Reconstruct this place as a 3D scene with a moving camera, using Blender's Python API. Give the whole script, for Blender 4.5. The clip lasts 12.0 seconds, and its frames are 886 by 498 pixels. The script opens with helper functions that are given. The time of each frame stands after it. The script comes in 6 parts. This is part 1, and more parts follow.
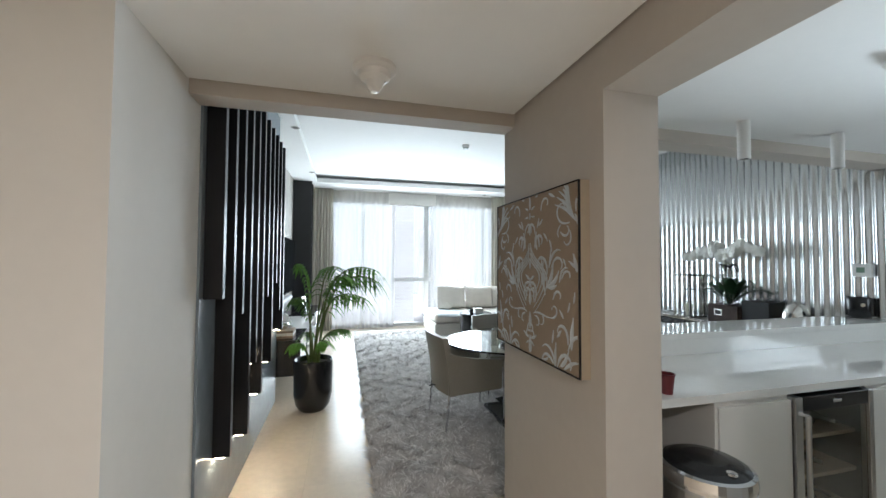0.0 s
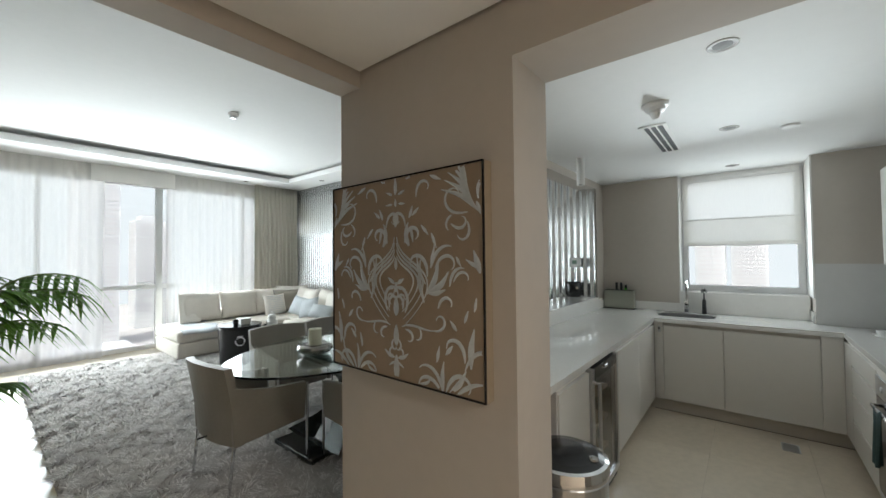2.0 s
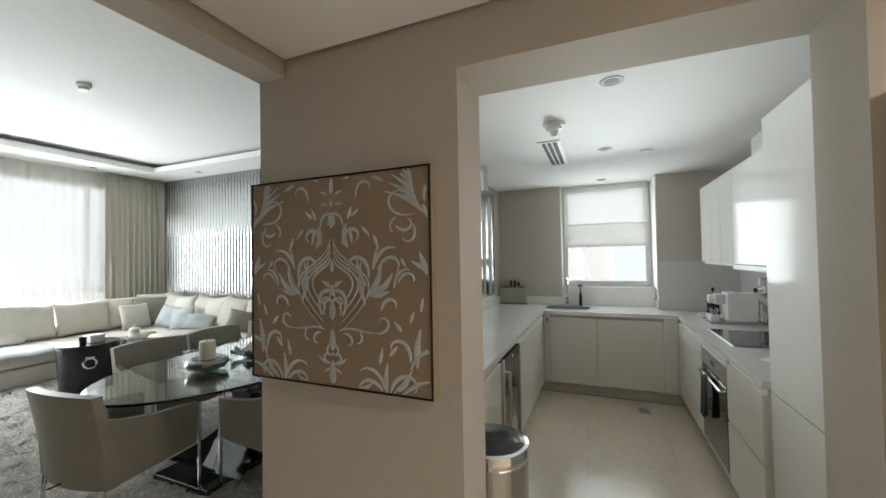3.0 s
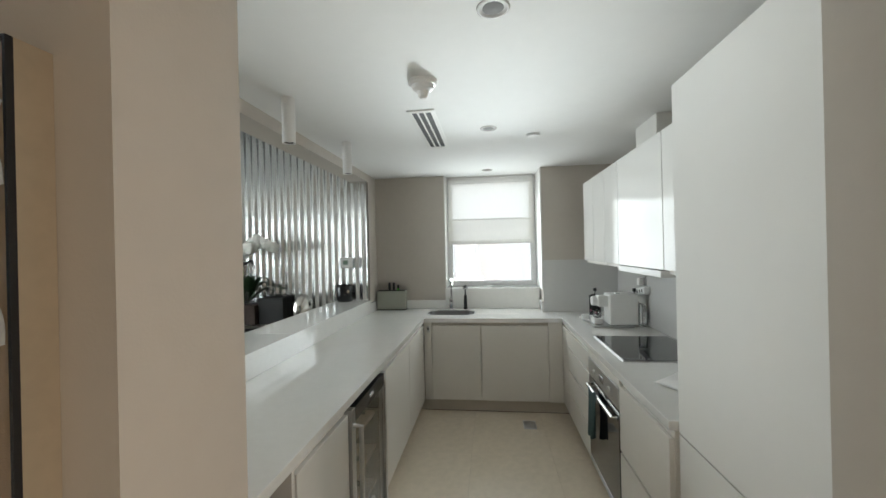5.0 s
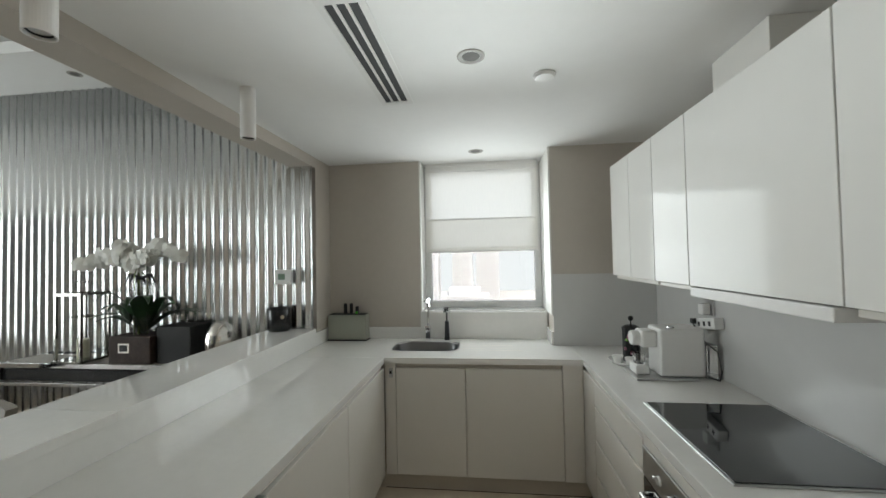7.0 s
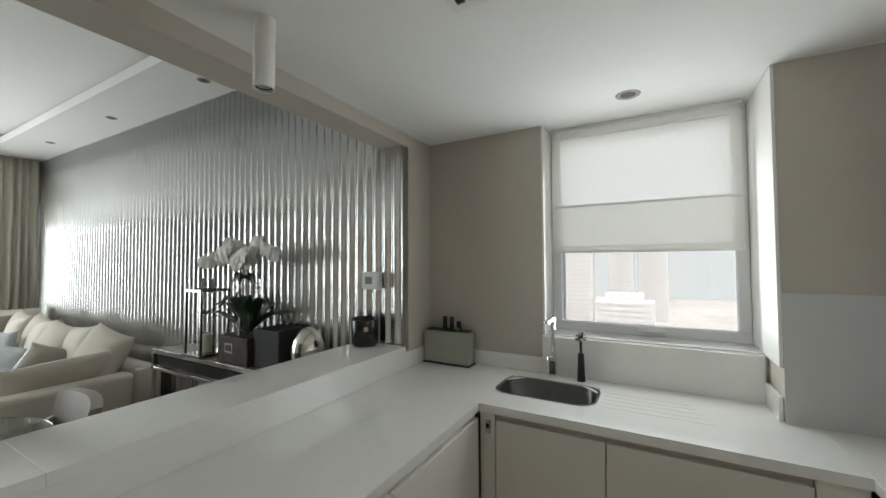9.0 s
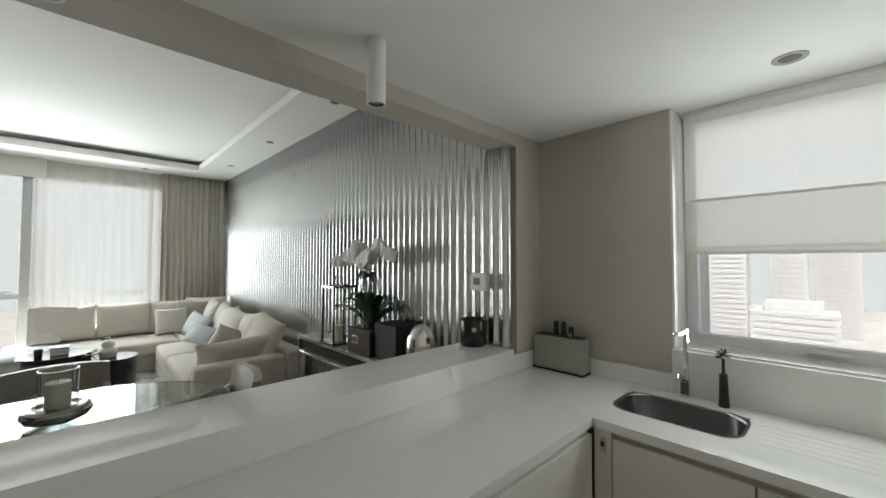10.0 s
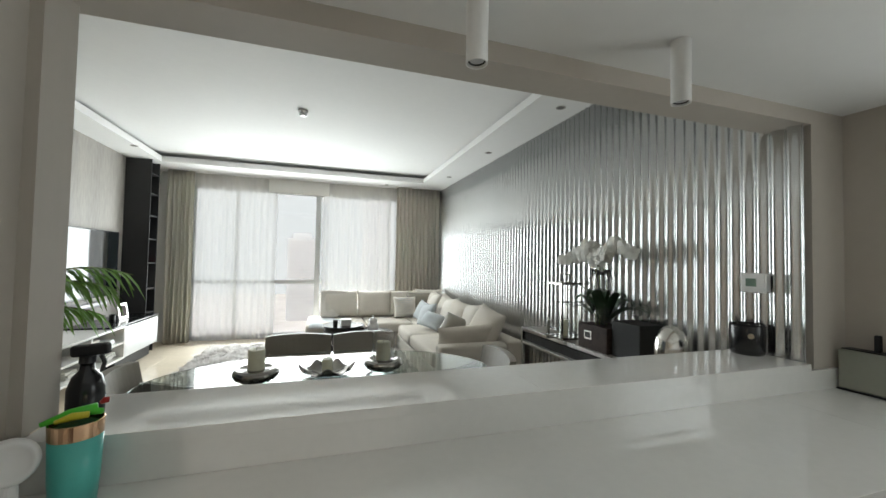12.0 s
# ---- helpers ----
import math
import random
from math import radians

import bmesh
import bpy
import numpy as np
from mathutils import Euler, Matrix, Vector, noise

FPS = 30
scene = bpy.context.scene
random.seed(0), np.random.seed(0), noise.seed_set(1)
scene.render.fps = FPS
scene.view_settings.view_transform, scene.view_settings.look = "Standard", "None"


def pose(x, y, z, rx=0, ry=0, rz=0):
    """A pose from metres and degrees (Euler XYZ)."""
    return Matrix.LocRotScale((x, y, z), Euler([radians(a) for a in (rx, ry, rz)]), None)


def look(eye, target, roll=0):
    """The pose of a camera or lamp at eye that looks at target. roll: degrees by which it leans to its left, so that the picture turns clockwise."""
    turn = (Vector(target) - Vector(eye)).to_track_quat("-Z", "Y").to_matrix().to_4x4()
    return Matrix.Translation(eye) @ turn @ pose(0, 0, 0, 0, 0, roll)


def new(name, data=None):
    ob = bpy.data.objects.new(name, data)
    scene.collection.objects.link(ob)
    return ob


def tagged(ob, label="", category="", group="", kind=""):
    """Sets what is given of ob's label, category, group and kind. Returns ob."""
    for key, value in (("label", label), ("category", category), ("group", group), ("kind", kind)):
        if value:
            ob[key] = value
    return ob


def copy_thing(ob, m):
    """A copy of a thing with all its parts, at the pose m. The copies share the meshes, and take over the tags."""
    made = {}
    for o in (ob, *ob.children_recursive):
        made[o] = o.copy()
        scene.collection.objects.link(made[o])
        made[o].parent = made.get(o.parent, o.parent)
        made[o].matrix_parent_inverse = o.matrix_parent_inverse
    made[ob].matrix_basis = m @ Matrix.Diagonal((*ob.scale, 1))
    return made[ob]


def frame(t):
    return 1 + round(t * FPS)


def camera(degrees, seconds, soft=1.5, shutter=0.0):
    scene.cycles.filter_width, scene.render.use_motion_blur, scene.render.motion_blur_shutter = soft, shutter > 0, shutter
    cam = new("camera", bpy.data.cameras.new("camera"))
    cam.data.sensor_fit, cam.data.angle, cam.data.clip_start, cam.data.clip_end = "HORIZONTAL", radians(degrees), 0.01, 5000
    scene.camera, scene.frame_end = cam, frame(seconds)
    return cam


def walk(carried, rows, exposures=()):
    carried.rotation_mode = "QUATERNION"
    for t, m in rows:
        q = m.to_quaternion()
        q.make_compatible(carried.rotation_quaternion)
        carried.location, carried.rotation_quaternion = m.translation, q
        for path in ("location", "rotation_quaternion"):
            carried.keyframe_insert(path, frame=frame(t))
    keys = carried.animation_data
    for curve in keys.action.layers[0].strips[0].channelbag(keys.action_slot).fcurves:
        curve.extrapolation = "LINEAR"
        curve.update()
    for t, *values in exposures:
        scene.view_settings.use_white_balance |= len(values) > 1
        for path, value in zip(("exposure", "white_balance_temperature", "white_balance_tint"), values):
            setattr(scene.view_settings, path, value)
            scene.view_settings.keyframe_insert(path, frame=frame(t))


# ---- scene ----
cam = camera(99.3, 12.0)
PATH = [
    (0, (0.238, 0.351, 1.501), (0.746, 2.284, 1.565), 0.3),
    (0.5, (0.207, 0.538, 1.503), (0.994, 2.376, 1.564), -0.1),
    (1, (0.17, 0.715, 1.515), (1.24, 2.404, 1.562), -0.2),
    (1.5, (0.161, 0.865, 1.507), (1.498, 2.352, 1.549), -0.3),
    (2, (0.112, 0.98, 1.51), (1.665, 2.238, 1.557), -0.6),
    (2.5, (0.04, 1.073, 1.52), (1.761, 2.091, 1.562), -0.8),
    (3, (-0.004, 1.118, 1.515), (1.842, 1.886, 1.558), -1.0),
    (3.5, (0.052, 1.1, 1.519), (1.971, 1.66, 1.556), -1.1),
    (3.7, (0.117, 1.085, 1.518), (2.055, 1.575, 1.555), -1.1),
    (5.3, (0.91, 1.065, 1.565), (2.898, 1.28, 1.577), -1.3),
    (5.5, (1.019, 1.047, 1.545), (3.009, 1.243, 1.571), -1.3),
    (6, (1.29, 1.028, 1.562), (3.283, 1.196, 1.591), -1.3),
    (6.5, (1.564, 1.024, 1.562), (3.556, 1.201, 1.594), -1.2),
    (6.7, (1.668, 1.021, 1.559), (3.658, 1.21, 1.6), -1.2),
    (8.3, (2.427, 0.993, 1.578), (4.315, 1.65, 1.62), -0.5),
    (8.5, (2.512, 0.996, 1.569), (4.366, 1.744, 1.622), -0.5),
    (9, (2.665, 0.993, 1.562), (4.413, 1.962, 1.627), -0.3),
    (9.5, (2.715, 0.978, 1.566), (4.303, 2.192, 1.635), -0.1),
    (10, (2.701, 0.972, 1.574), (4.084, 2.415, 1.637), 0.0),
    (10.5, (2.645, 0.965, 1.567), (3.805, 2.593, 1.634), 0.4),
    (11, (2.533, 0.983, 1.562), (3.459, 2.754, 1.628), 0.7),
    (11.5, (2.363, 1.013, 1.539), (3.114, 2.865, 1.606), 0.9),
    (12, (2.191, 1.057, 1.53), (2.803, 2.96, 1.595), 1.1),
]
walk(cam, [(t, look(eye, target, roll)) for t, eye, target, roll in PATH],
     [(0.0, 2.8, 5600, 8), (0.5, 2.85, 5700, 8), (1.5, 2.65, 5900, 8), (2.5, 2.5, 6100, 8), (3.5, 2.8, 6200, 8), (5.5, 2.75, 6150, 8), (6.5, 2.6, 6250, 9), (8.5, 2.45, 6300, 9), (9.5, 2.3, 6350, 9), (10.5, 2.3, 6350, 9), (12.0, 2.4, 6300, 9)])

# ---- world and light ----
world = bpy.data.worlds.new("sky")
scene.world = world
world.use_nodes = True
wn = world.node_tree
sky = wn.nodes.new("ShaderNodeTexSky")
sky.sky_type = "NISHITA"
sky.sun_disc = False
sky.sun_elevation, sky.sun_rotation = radians(52), radians(233)
sky.air_density, sky.dust_density, sky.ozone_density = 0.5, 6.0, 0.3
wn.links.new(sky.outputs[0], wn.nodes["Background"].inputs[0])
wn.nodes["Background"].inputs[1].default_value = 0.09
sun = new("sun", bpy.data.lights.new("sun", "SUN"))
sun.data.energy, sun.data.angle, sun.data.color = 0.8, radians(10.0), (1.0, 0.95, 0.88)
sun.matrix_world = look((0, 0, 0), (0.8, 0.6, -1.28))


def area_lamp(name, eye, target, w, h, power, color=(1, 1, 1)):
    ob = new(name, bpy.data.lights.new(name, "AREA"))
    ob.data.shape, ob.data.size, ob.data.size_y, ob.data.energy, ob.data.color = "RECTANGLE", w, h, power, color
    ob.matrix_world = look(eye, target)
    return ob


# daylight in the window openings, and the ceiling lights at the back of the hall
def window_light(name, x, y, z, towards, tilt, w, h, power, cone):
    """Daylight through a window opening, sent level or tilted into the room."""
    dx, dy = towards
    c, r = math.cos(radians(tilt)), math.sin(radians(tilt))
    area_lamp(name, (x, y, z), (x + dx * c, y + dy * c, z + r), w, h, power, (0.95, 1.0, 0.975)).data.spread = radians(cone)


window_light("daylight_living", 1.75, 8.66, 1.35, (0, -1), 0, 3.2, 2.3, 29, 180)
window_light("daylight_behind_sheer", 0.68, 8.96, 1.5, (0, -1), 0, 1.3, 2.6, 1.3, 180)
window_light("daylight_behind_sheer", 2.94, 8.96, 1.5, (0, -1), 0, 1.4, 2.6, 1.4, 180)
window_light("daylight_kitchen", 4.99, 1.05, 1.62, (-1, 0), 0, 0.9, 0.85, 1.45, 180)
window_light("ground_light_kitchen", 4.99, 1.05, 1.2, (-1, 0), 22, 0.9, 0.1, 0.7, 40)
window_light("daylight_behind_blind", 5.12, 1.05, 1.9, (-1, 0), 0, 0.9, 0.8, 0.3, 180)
for hx, hy in ((0.35, -0.5), (0.35, -2.0)):
    area_lamp("hall_downlight_lamp", (hx, hy, 2.32), (hx, hy, 0), 0.09, 0.09, 4.5, (1.0, 0.88, 0.76))


# ---- materials ----
def lin(r, g, b):
    return tuple((c / 12.92 if c <= 0.04045 else ((c + 0.055) / 1.055) ** 2.4) for c in (r, g, b)) + (1.0,)


def mat(name, col, rough=0.5, metal=0.0, var=0.06, scale=6.0, bump=0.0, bscale=60.0, spec=0.5, coat=0.0, rnd=0.0, stretch=(1, 1, 1), rvar=0.0):
    """A principled material with two scales of colour variation, roughness variation and fine relief."""
    m = bpy.data.materials.new(name)
    m.use_nodes = True
    n, l = m.node_tree.nodes, m.node_tree.links
    p = n["Principled BSDF"]
    p.inputs["Metallic"].default_value = metal
    p.inputs["Specular IOR Level"].default_value = spec
    p.inputs["Coat Weight"].default_value = coat
    p.inputs["Coat Roughness"].default_value = 0.05
    tc = n.new("ShaderNodeTexCoord")
    mp = n.new("ShaderNodeMapping")
    mp.inputs["Scale"].default_value = stretch
    l.new(tc.outputs["Object"], mp.inputs[0])
    n1 = n.new("ShaderNodeTexNoise")
    n1.inputs["Scale"].default_value, n1.inputs["Detail"].default_value = scale, 4
    n2 = n.new("ShaderNodeTexNoise")
    n2.inputs["Scale"].default_value, n2.inputs["Detail"].default_value = scale * 9, 3
    l.new(mp.outputs[0], n1.inputs["Vector"])
    l.new(mp.outputs[0], n2.inputs["Vector"])
    mix = n.new("ShaderNodeMath")
    mix.operation = "MULTIPLY_ADD"
    mix.inputs[1].default_value = 0.5
    l.new(n2.outputs["Fac"], mix.inputs[0])
    half = n.new("ShaderNodeMath")
    half.operation = "MULTIPLY"
    half.inputs[1].default_value = 0.5
    l.new(n1.outputs["Fac"], half.inputs[0])
    l.new(half.outputs[0], mix.inputs[2])
    rng = n.new("ShaderNodeMapRange")
    rng.inputs["From Min"].default_value, rng.inputs["From Max"].default_value = 0.3, 0.7
    rng.inputs["To Min"].default_value, rng.inputs["To Max"].default_value = 1 - var, 1 + var
    l.new(mix.outputs[0], rng.inputs[0])
    last = rng.outputs[0]
    if rnd:
        oi = n.new("ShaderNodeObjectInfo")
        r2 = n.new("ShaderNodeMapRange")
        r2.inputs["To Min"].default_value, r2.inputs["To Max"].default_value = 1 - rnd, 1 + rnd
        l.new(oi.outputs["Random"], r2.inputs[0])
        mu = n.new("ShaderNodeMath")
        mu.operation = "MULTIPLY"
        l.new(last, mu.inputs[0])
        l.new(r2.outputs[0], mu.inputs[1])
        last = mu.outputs[0]
    hs = n.new("ShaderNodeHueSaturation")
    hs.inputs["Color"].default_value = col if len(col) == 4 else (*col, 1)
    l.new(last, hs.inputs["Value"])
    l.new(hs.outputs[0], p.inputs["Base Color"])
    rr = n.new("ShaderNodeMapRange")
    rr.inputs["From Min"].default_value, rr.inputs["From Max"].default_value = 0.3, 0.7
    rr.inputs["To Min"].default_value, rr.inputs["To Max"].default_value = max(0.01, rough - rvar * rough * 2), min(1, rough + rvar * rough * 2)
    l.new(n1.outputs["Fac"], rr.inputs[0])
    if rvar:
        l.new(rr.outputs[0], p.inputs["Roughness"])
    else:
        p.inputs["Roughness"].default_value = rough
    if bump:
        nb = n.new("ShaderNodeTexNoise")
        nb.inputs["Scale"].default_value, nb.inputs["Detail"].default_value = bscale, 5
        l.new(mp.outputs[0], nb.inputs["Vector"])
        b = n.new("ShaderNodeBump")
        b.inputs["Strength"].default_value, b.inputs["Distance"].default_value = bump, 0.004
        l.new(nb.outputs["Fac"], b.inputs["Height"])
        l.new(b.outputs[0], p.inputs["Normal"])
    return m


def glass(name, tint=(1, 1, 1), rough=0.0, ior=1.45):
    m = bpy.data.materials.new(name)
    m.use_nodes = True
    n, l = m.node_tree.nodes, m.node_tree.links
    p = n["Principled BSDF"]
    p.inputs["Base Color"].default_value = (*tint, 1)
    p.inputs["Transmission Weight"].default_value = 1
    p.inputs["Roughness"].default_value = rough
    p.inputs["IOR"].default_value = ior
    return m


def sheer_mat(name, col, clear, trans=0.6):
    """Thin cloth: part see-through, part glowing with the light behind it, part plain cloth."""
    m = bpy.data.materials.new(name)
    m.use_nodes = True
    n, l = m.node_tree.nodes, m.node_tree.links
    out = n["Material Output"]
    n.remove(n["Principled BSDF"])
    d, t, c = n.new("ShaderNodeBsdfDiffuse"), n.new("ShaderNodeBsdfTranslucent"), n.new("ShaderNodeBsdfTransparent")
    tc, nz, mp = n.new("ShaderNodeTexCoord"), n.new("ShaderNodeTexNoise"), n.new("ShaderNodeMapping")
    mp.inputs["Scale"].default_value = (60, 60, 3)
    l.new(tc.outputs["Object"], mp.inputs[0])
    l.new(mp.outputs[0], nz.inputs["Vector"])
    nz.inputs["Scale"].default_value = 4
    r = n.new("ShaderNodeMapRange")
    r.inputs["To Min"].default_value, r.inputs["To Max"].default_value = max(0.0, clear - 0.04), clear + 0.04
    l.new(nz.outputs["Fac"], r.inputs[0])
    d.inputs[0].default_value = t.inputs[0].default_value = (*col, 1)
    m1, m2 = n.new("ShaderNodeMixShader"), n.new("ShaderNodeMixShader")
    m1.inputs[0].default_value = trans
    l.new(d.outputs[0], m1.inputs[1])
    l.new(t.outputs[0], m1.inputs[2])
    l.new(r.outputs[0], m2.inputs[0])
    l.new(m1.outputs[0], m2.inputs[1])
    l.new(c.outputs[0], m2.inputs[2])
    l.new(m2.outputs[0], out.inputs[0])
    return m


def glow(name, col, strength):
    m = bpy.data.materials.new(name)
    m.use_nodes = True
    p = m.node_tree.nodes["Principled BSDF"]
    p.inputs["Base Color"].default_value = (0.02, 0.02, 0.02, 1)
    p.inputs["Specular IOR Level"].default_value = 0
    p.inputs["Emission Color"].default_value = (*col, 1)
    p.inputs["Emission Strength"].default_value = strength
    return m


M = {}
M["wall"] = mat("beige_paint", (0.5, 0.455, 0.4), 0.7, var=0.03, scale=2, bump=0.08, bscale=180)
M["wall_white"] = mat("off_white_paint", (0.76, 0.745, 0.71), 0.7, var=0.02, scale=2, bump=0.06, bscale=180)
M["ceiling"] = mat("white_ceiling_paint", (0.85, 0.845, 0.83), 0.8, var=0.015, scale=1.5, bump=0.05, bscale=150)
M["tile"] = mat("cream_porcelain", (0.72, 0.63, 0.5), 0.22, var=0.08, scale=2.2, bump=0.02, bscale=30, rnd=0.012)
M["grout"] = mat("grout", (0.67, 0.585, 0.465), 0.9, bump=0.3)
M["quartz"] = mat("white_quartz", (0.8, 0.79, 0.76), 0.07, coat=0.5, var=0.03, scale=3)
M["lacquer"] = mat("cream_lacquer", (0.74, 0.71, 0.66), 0.32, var=0.012, scale=1.5, rnd=0.012, rvar=0)
M["gloss"] = mat("white_gloss_lacquer", (0.8, 0.79, 0.76), 0.1, spec=0.22, var=0.01, scale=1.5, rvar=0)
M["plinth"] = mat("plinth", (0.56, 0.51, 0.44), 0.45, var=0.03)
M["splash"] = mat("grey_backsplash", (0.6, 0.595, 0.58), 0.18, var=0.02, scale=2)
M["steel"] = mat("brushed_steel", (0.55, 0.55, 0.55), 0.3, 1.0, var=0.05, scale=4, stretch=(1, 1, 12), bump=0.03)
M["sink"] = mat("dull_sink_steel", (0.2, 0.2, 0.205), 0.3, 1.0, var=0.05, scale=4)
M["chrome"] = mat("chrome", (0.75, 0.75, 0.76), 0.07, 1.0, var=0.02)
M["silver"] = mat("silver_leaf", (0.72, 0.7, 0.66), 0.16, 1.0, var=0.08, scale=20, bump=0.1, bscale=40)
M["zinc"] = mat("corrugated_galvanised_steel", (0.74, 0.75, 0.75), 0.26, 1.0, var=0.03, scale=1.2, stretch=(1, 2, 0.4))
M["black"] = mat("black_lacquer", (0.012, 0.012, 0.013), 0.22, var=0.1)
M["slat"] = mat("black_stained_wood", (0.013, 0.013, 0.014), 0.38, var=0.2, scale=5, spec=0.22, stretch=(6, 6, 0.5), bump=0.1, bscale=40)
# darker silver; on the bowls it stands for the dark reflections
M["dark_silver"] = mat("darkened_silver", (0.3, 0.29, 0.27), 0.15, 1.0, var=0.2, scale=14, bump=0.15, bscale=40)
M["black_matt"] = mat("matt_black", (0.014, 0.014, 0.015), 0.5, var=0.15, bump=0.05)
M["black_glass"] = mat("black_glass", (0.008, 0.01, 0.011), 0.04, var=0.05, coat=0.5)
M["rubber"] = mat("dark_rubber", (0.02, 0.02, 0.02), 0.7)
M["slate"] = mat("blue_grey_gloss_panel", (0.19, 0.225, 0.255), 0.25, var=0.1, scale=1.5)
M["stone"] = mat("concrete_wall_panel", (0.36, 0.34, 0.31), 0.55, var=0.18, scale=1.4, stretch=(1, 2.5, 0.5), bump=0.2, bscale=25)
M["canvas"] = mat("taupe_canvas", (0.3, 0.225, 0.155), 0.75, var=0.06, scale=5, bump=0.25, bscale=400)
M["damask"] = mat("silver_white_relief", (0.6, 0.62, 0.62), 0.3, var=0.15, scale=25, metal=0.45)
M["gold"] = mat("champagne_metal", (0.45, 0.38, 0.28), 0.38, 0.4, var=0.06)
M["brass"] = mat("rose_gold", (0.75, 0.5, 0.32), 0.12, 1.0, var=0.04)
M["chair"] = mat("taupe_leather", (0.25, 0.225, 0.185), 0.42, var=0.06, scale=7, bump=0.12, bscale=220)
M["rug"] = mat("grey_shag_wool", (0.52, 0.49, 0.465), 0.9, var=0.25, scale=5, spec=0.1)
# paler copy of the rug wool: light on the clump tops put into the colour
M["rug_tip"] = mat("lit_shag_wool", (0.76, 0.73, 0.705), 0.85, var=0.2, scale=9, spec=0.15)
M["sofa"] = mat("oatmeal_linen", (0.63, 0.585, 0.52), 0.85, var=0.05, scale=8, bump=0.25, bscale=350, spec=0.2)
M["cush_blue"] = mat("pale_blue_velvet", (0.47, 0.5, 0.52), 0.7, var=0.1, scale=6, bump=0.15, bscale=250)
M["cush_white"] = mat("ivory_linen", (0.66, 0.62, 0.56), 0.85, var=0.04, scale=8, bump=0.2, bscale=350)
M["throw"] = mat("grey_blue_throw", (0.5, 0.52, 0.54), 0.9, var=0.1, scale=10, bump=0.4, bscale=160)
M["curtain"] = sheer_mat("cream_curtain", (0.74, 0.71, 0.63), 0.0, 0.28)
M["sheer"] = sheer_mat("white_sheer", (0.88, 0.87, 0.84), 0.4, 0.8)
M["blind"] = sheer_mat("roman_blind", (0.86, 0.85, 0.82), 0.1, 0.7)
M["blind2"] = sheer_mat("roman_blind_fold", (0.86, 0.85, 0.82), 0.05, 0.7)
M["pane"] = glass("window_glass", (0.97, 0.98, 0.98))
M["tglass"] = glass("green_tint_glass", (0.86, 0.94, 0.91))
M["cglass"] = glass("clear_glass", (0.98, 0.98, 0.98))
M["smoke_glass"] = glass("smoked_glass", (0.78, 0.8, 0.79))
M["wframe"] = mat("white_window_frame", (0.74, 0.74, 0.73), 0.35, var=0.02)
M["alu"] = mat("grey_aluminium", (0.62, 0.63, 0.63), 0.4, 0.4, var=0.04)
M["plastic"] = mat("white_plastic", (0.8, 0.79, 0.77), 0.35, var=0.02)
M["wax"] = mat("ivory_wax", (0.7, 0.69, 0.54), 0.5, var=0.04)
M["leaf"] = mat("palm_green", (0.12, 0.27, 0.03), 0.45, var=0.35, scale=6, rnd=0.2)
M["leaf_dark"] = mat("dark_orchid_leaf", (0.02, 0.055, 0.018), 0.4, var=0.3, scale=6)
M["stem"] = mat("green_stem", (0.12, 0.16, 0.04), 0.5, var=0.2)
M["petal"] = mat("white_petal", (0.78, 0.77, 0.72), 0.6, var=0.05, rnd=0.04)
M["petal_pink"] = mat("pink_flower_print", (0.22, 0.07, 0.1), 0.3, var=0.3, scale=30)
M["soil"] = mat("dark_soil", (0.04, 0.03, 0.022), 0.95, var=0.4, scale=20, bump=0.8, bscale=90)
M["bark"] = mat("rough_brown_box", (0.05, 0.033, 0.027), 0.6, spec=0.2, var=0.5, scale=14, bump=0.5, bscale=50)
M["sage"] = mat("sage_metal_box", (0.36, 0.37, 0.31), 0.35, 0.3, var=0.03, rvar=0)
M["teal"] = mat("turquoise_enamel", (0.1, 0.5, 0.44), 0.3, var=0.03)
M["green_toy"] = mat("green_plastic", (0.08, 0.55, 0.03), 0.3, var=0.05)
M["yellow_toy"] = mat("yellow_plastic", (0.6, 0.55, 0.03), 0.3)
M["red_toy"] = mat("red_plastic", (0.45, 0.02, 0.02), 0.35)
M["maroon"] = mat("maroon_plastic", (0.13, 0.02, 0.025), 0.35)
M["paper"] = mat("paper", (0.7, 0.68, 0.62), 0.8, bump=0.05)
M["wood"] = mat("warm_wood", (0.32, 0.2, 0.1), 0.45, var=0.25, scale=4, stretch=(1, 8, 8), bump=0.1)
M["oak"] = mat("pale_shelf_wood", (0.42, 0.32, 0.2), 0.5, var=0.2, scale=4, stretch=(8, 1, 8))
M["cloth_teal"] = mat("dark_teal_towel", (0.05, 0.09, 0.09), 0.9, var=0.15, scale=12, bump=0.4, bscale=200)
# brownish tint puts the dim hall's reflection into the mirror colour
M["mirror"] = mat("dim_tinted_mirror", (0.66, 0.6, 0.54), 0.03, 1.0, var=0.02)
M["led"] = glow("warm_led", (1.0, 0.72, 0.42), 20)
M["lens"] = mat("dull_lamp_glass", (0.16, 0.155, 0.145), 0.6, spec=0.1)
M["lcd"] = mat("green_lcd", (0.2, 0.28, 0.22), 0.2)
M["bottle"] = mat("dark_bottle_glass", (0.02, 0.04, 0.02), 0.08, coat=0.3)
M["tower_a"] = mat("pale_tower_concrete", (0.35, 0.365, 0.365), 0.8, var=0.05, scale=0.05)
M["tower_b"] = mat("tower_glass", (0.33, 0.335, 0.33), 0.7, var=0.05, scale=0.05)
# emission stands in for the bright hazy sky low over the city
M["haze"] = glow("glowing_haze_ring", (0.88, 0.9, 0.88), 0.175)
M["sand"] = mat("city_ground", (0.25, 0.25, 0.24), 0.95, var=0.25, scale=0.01)


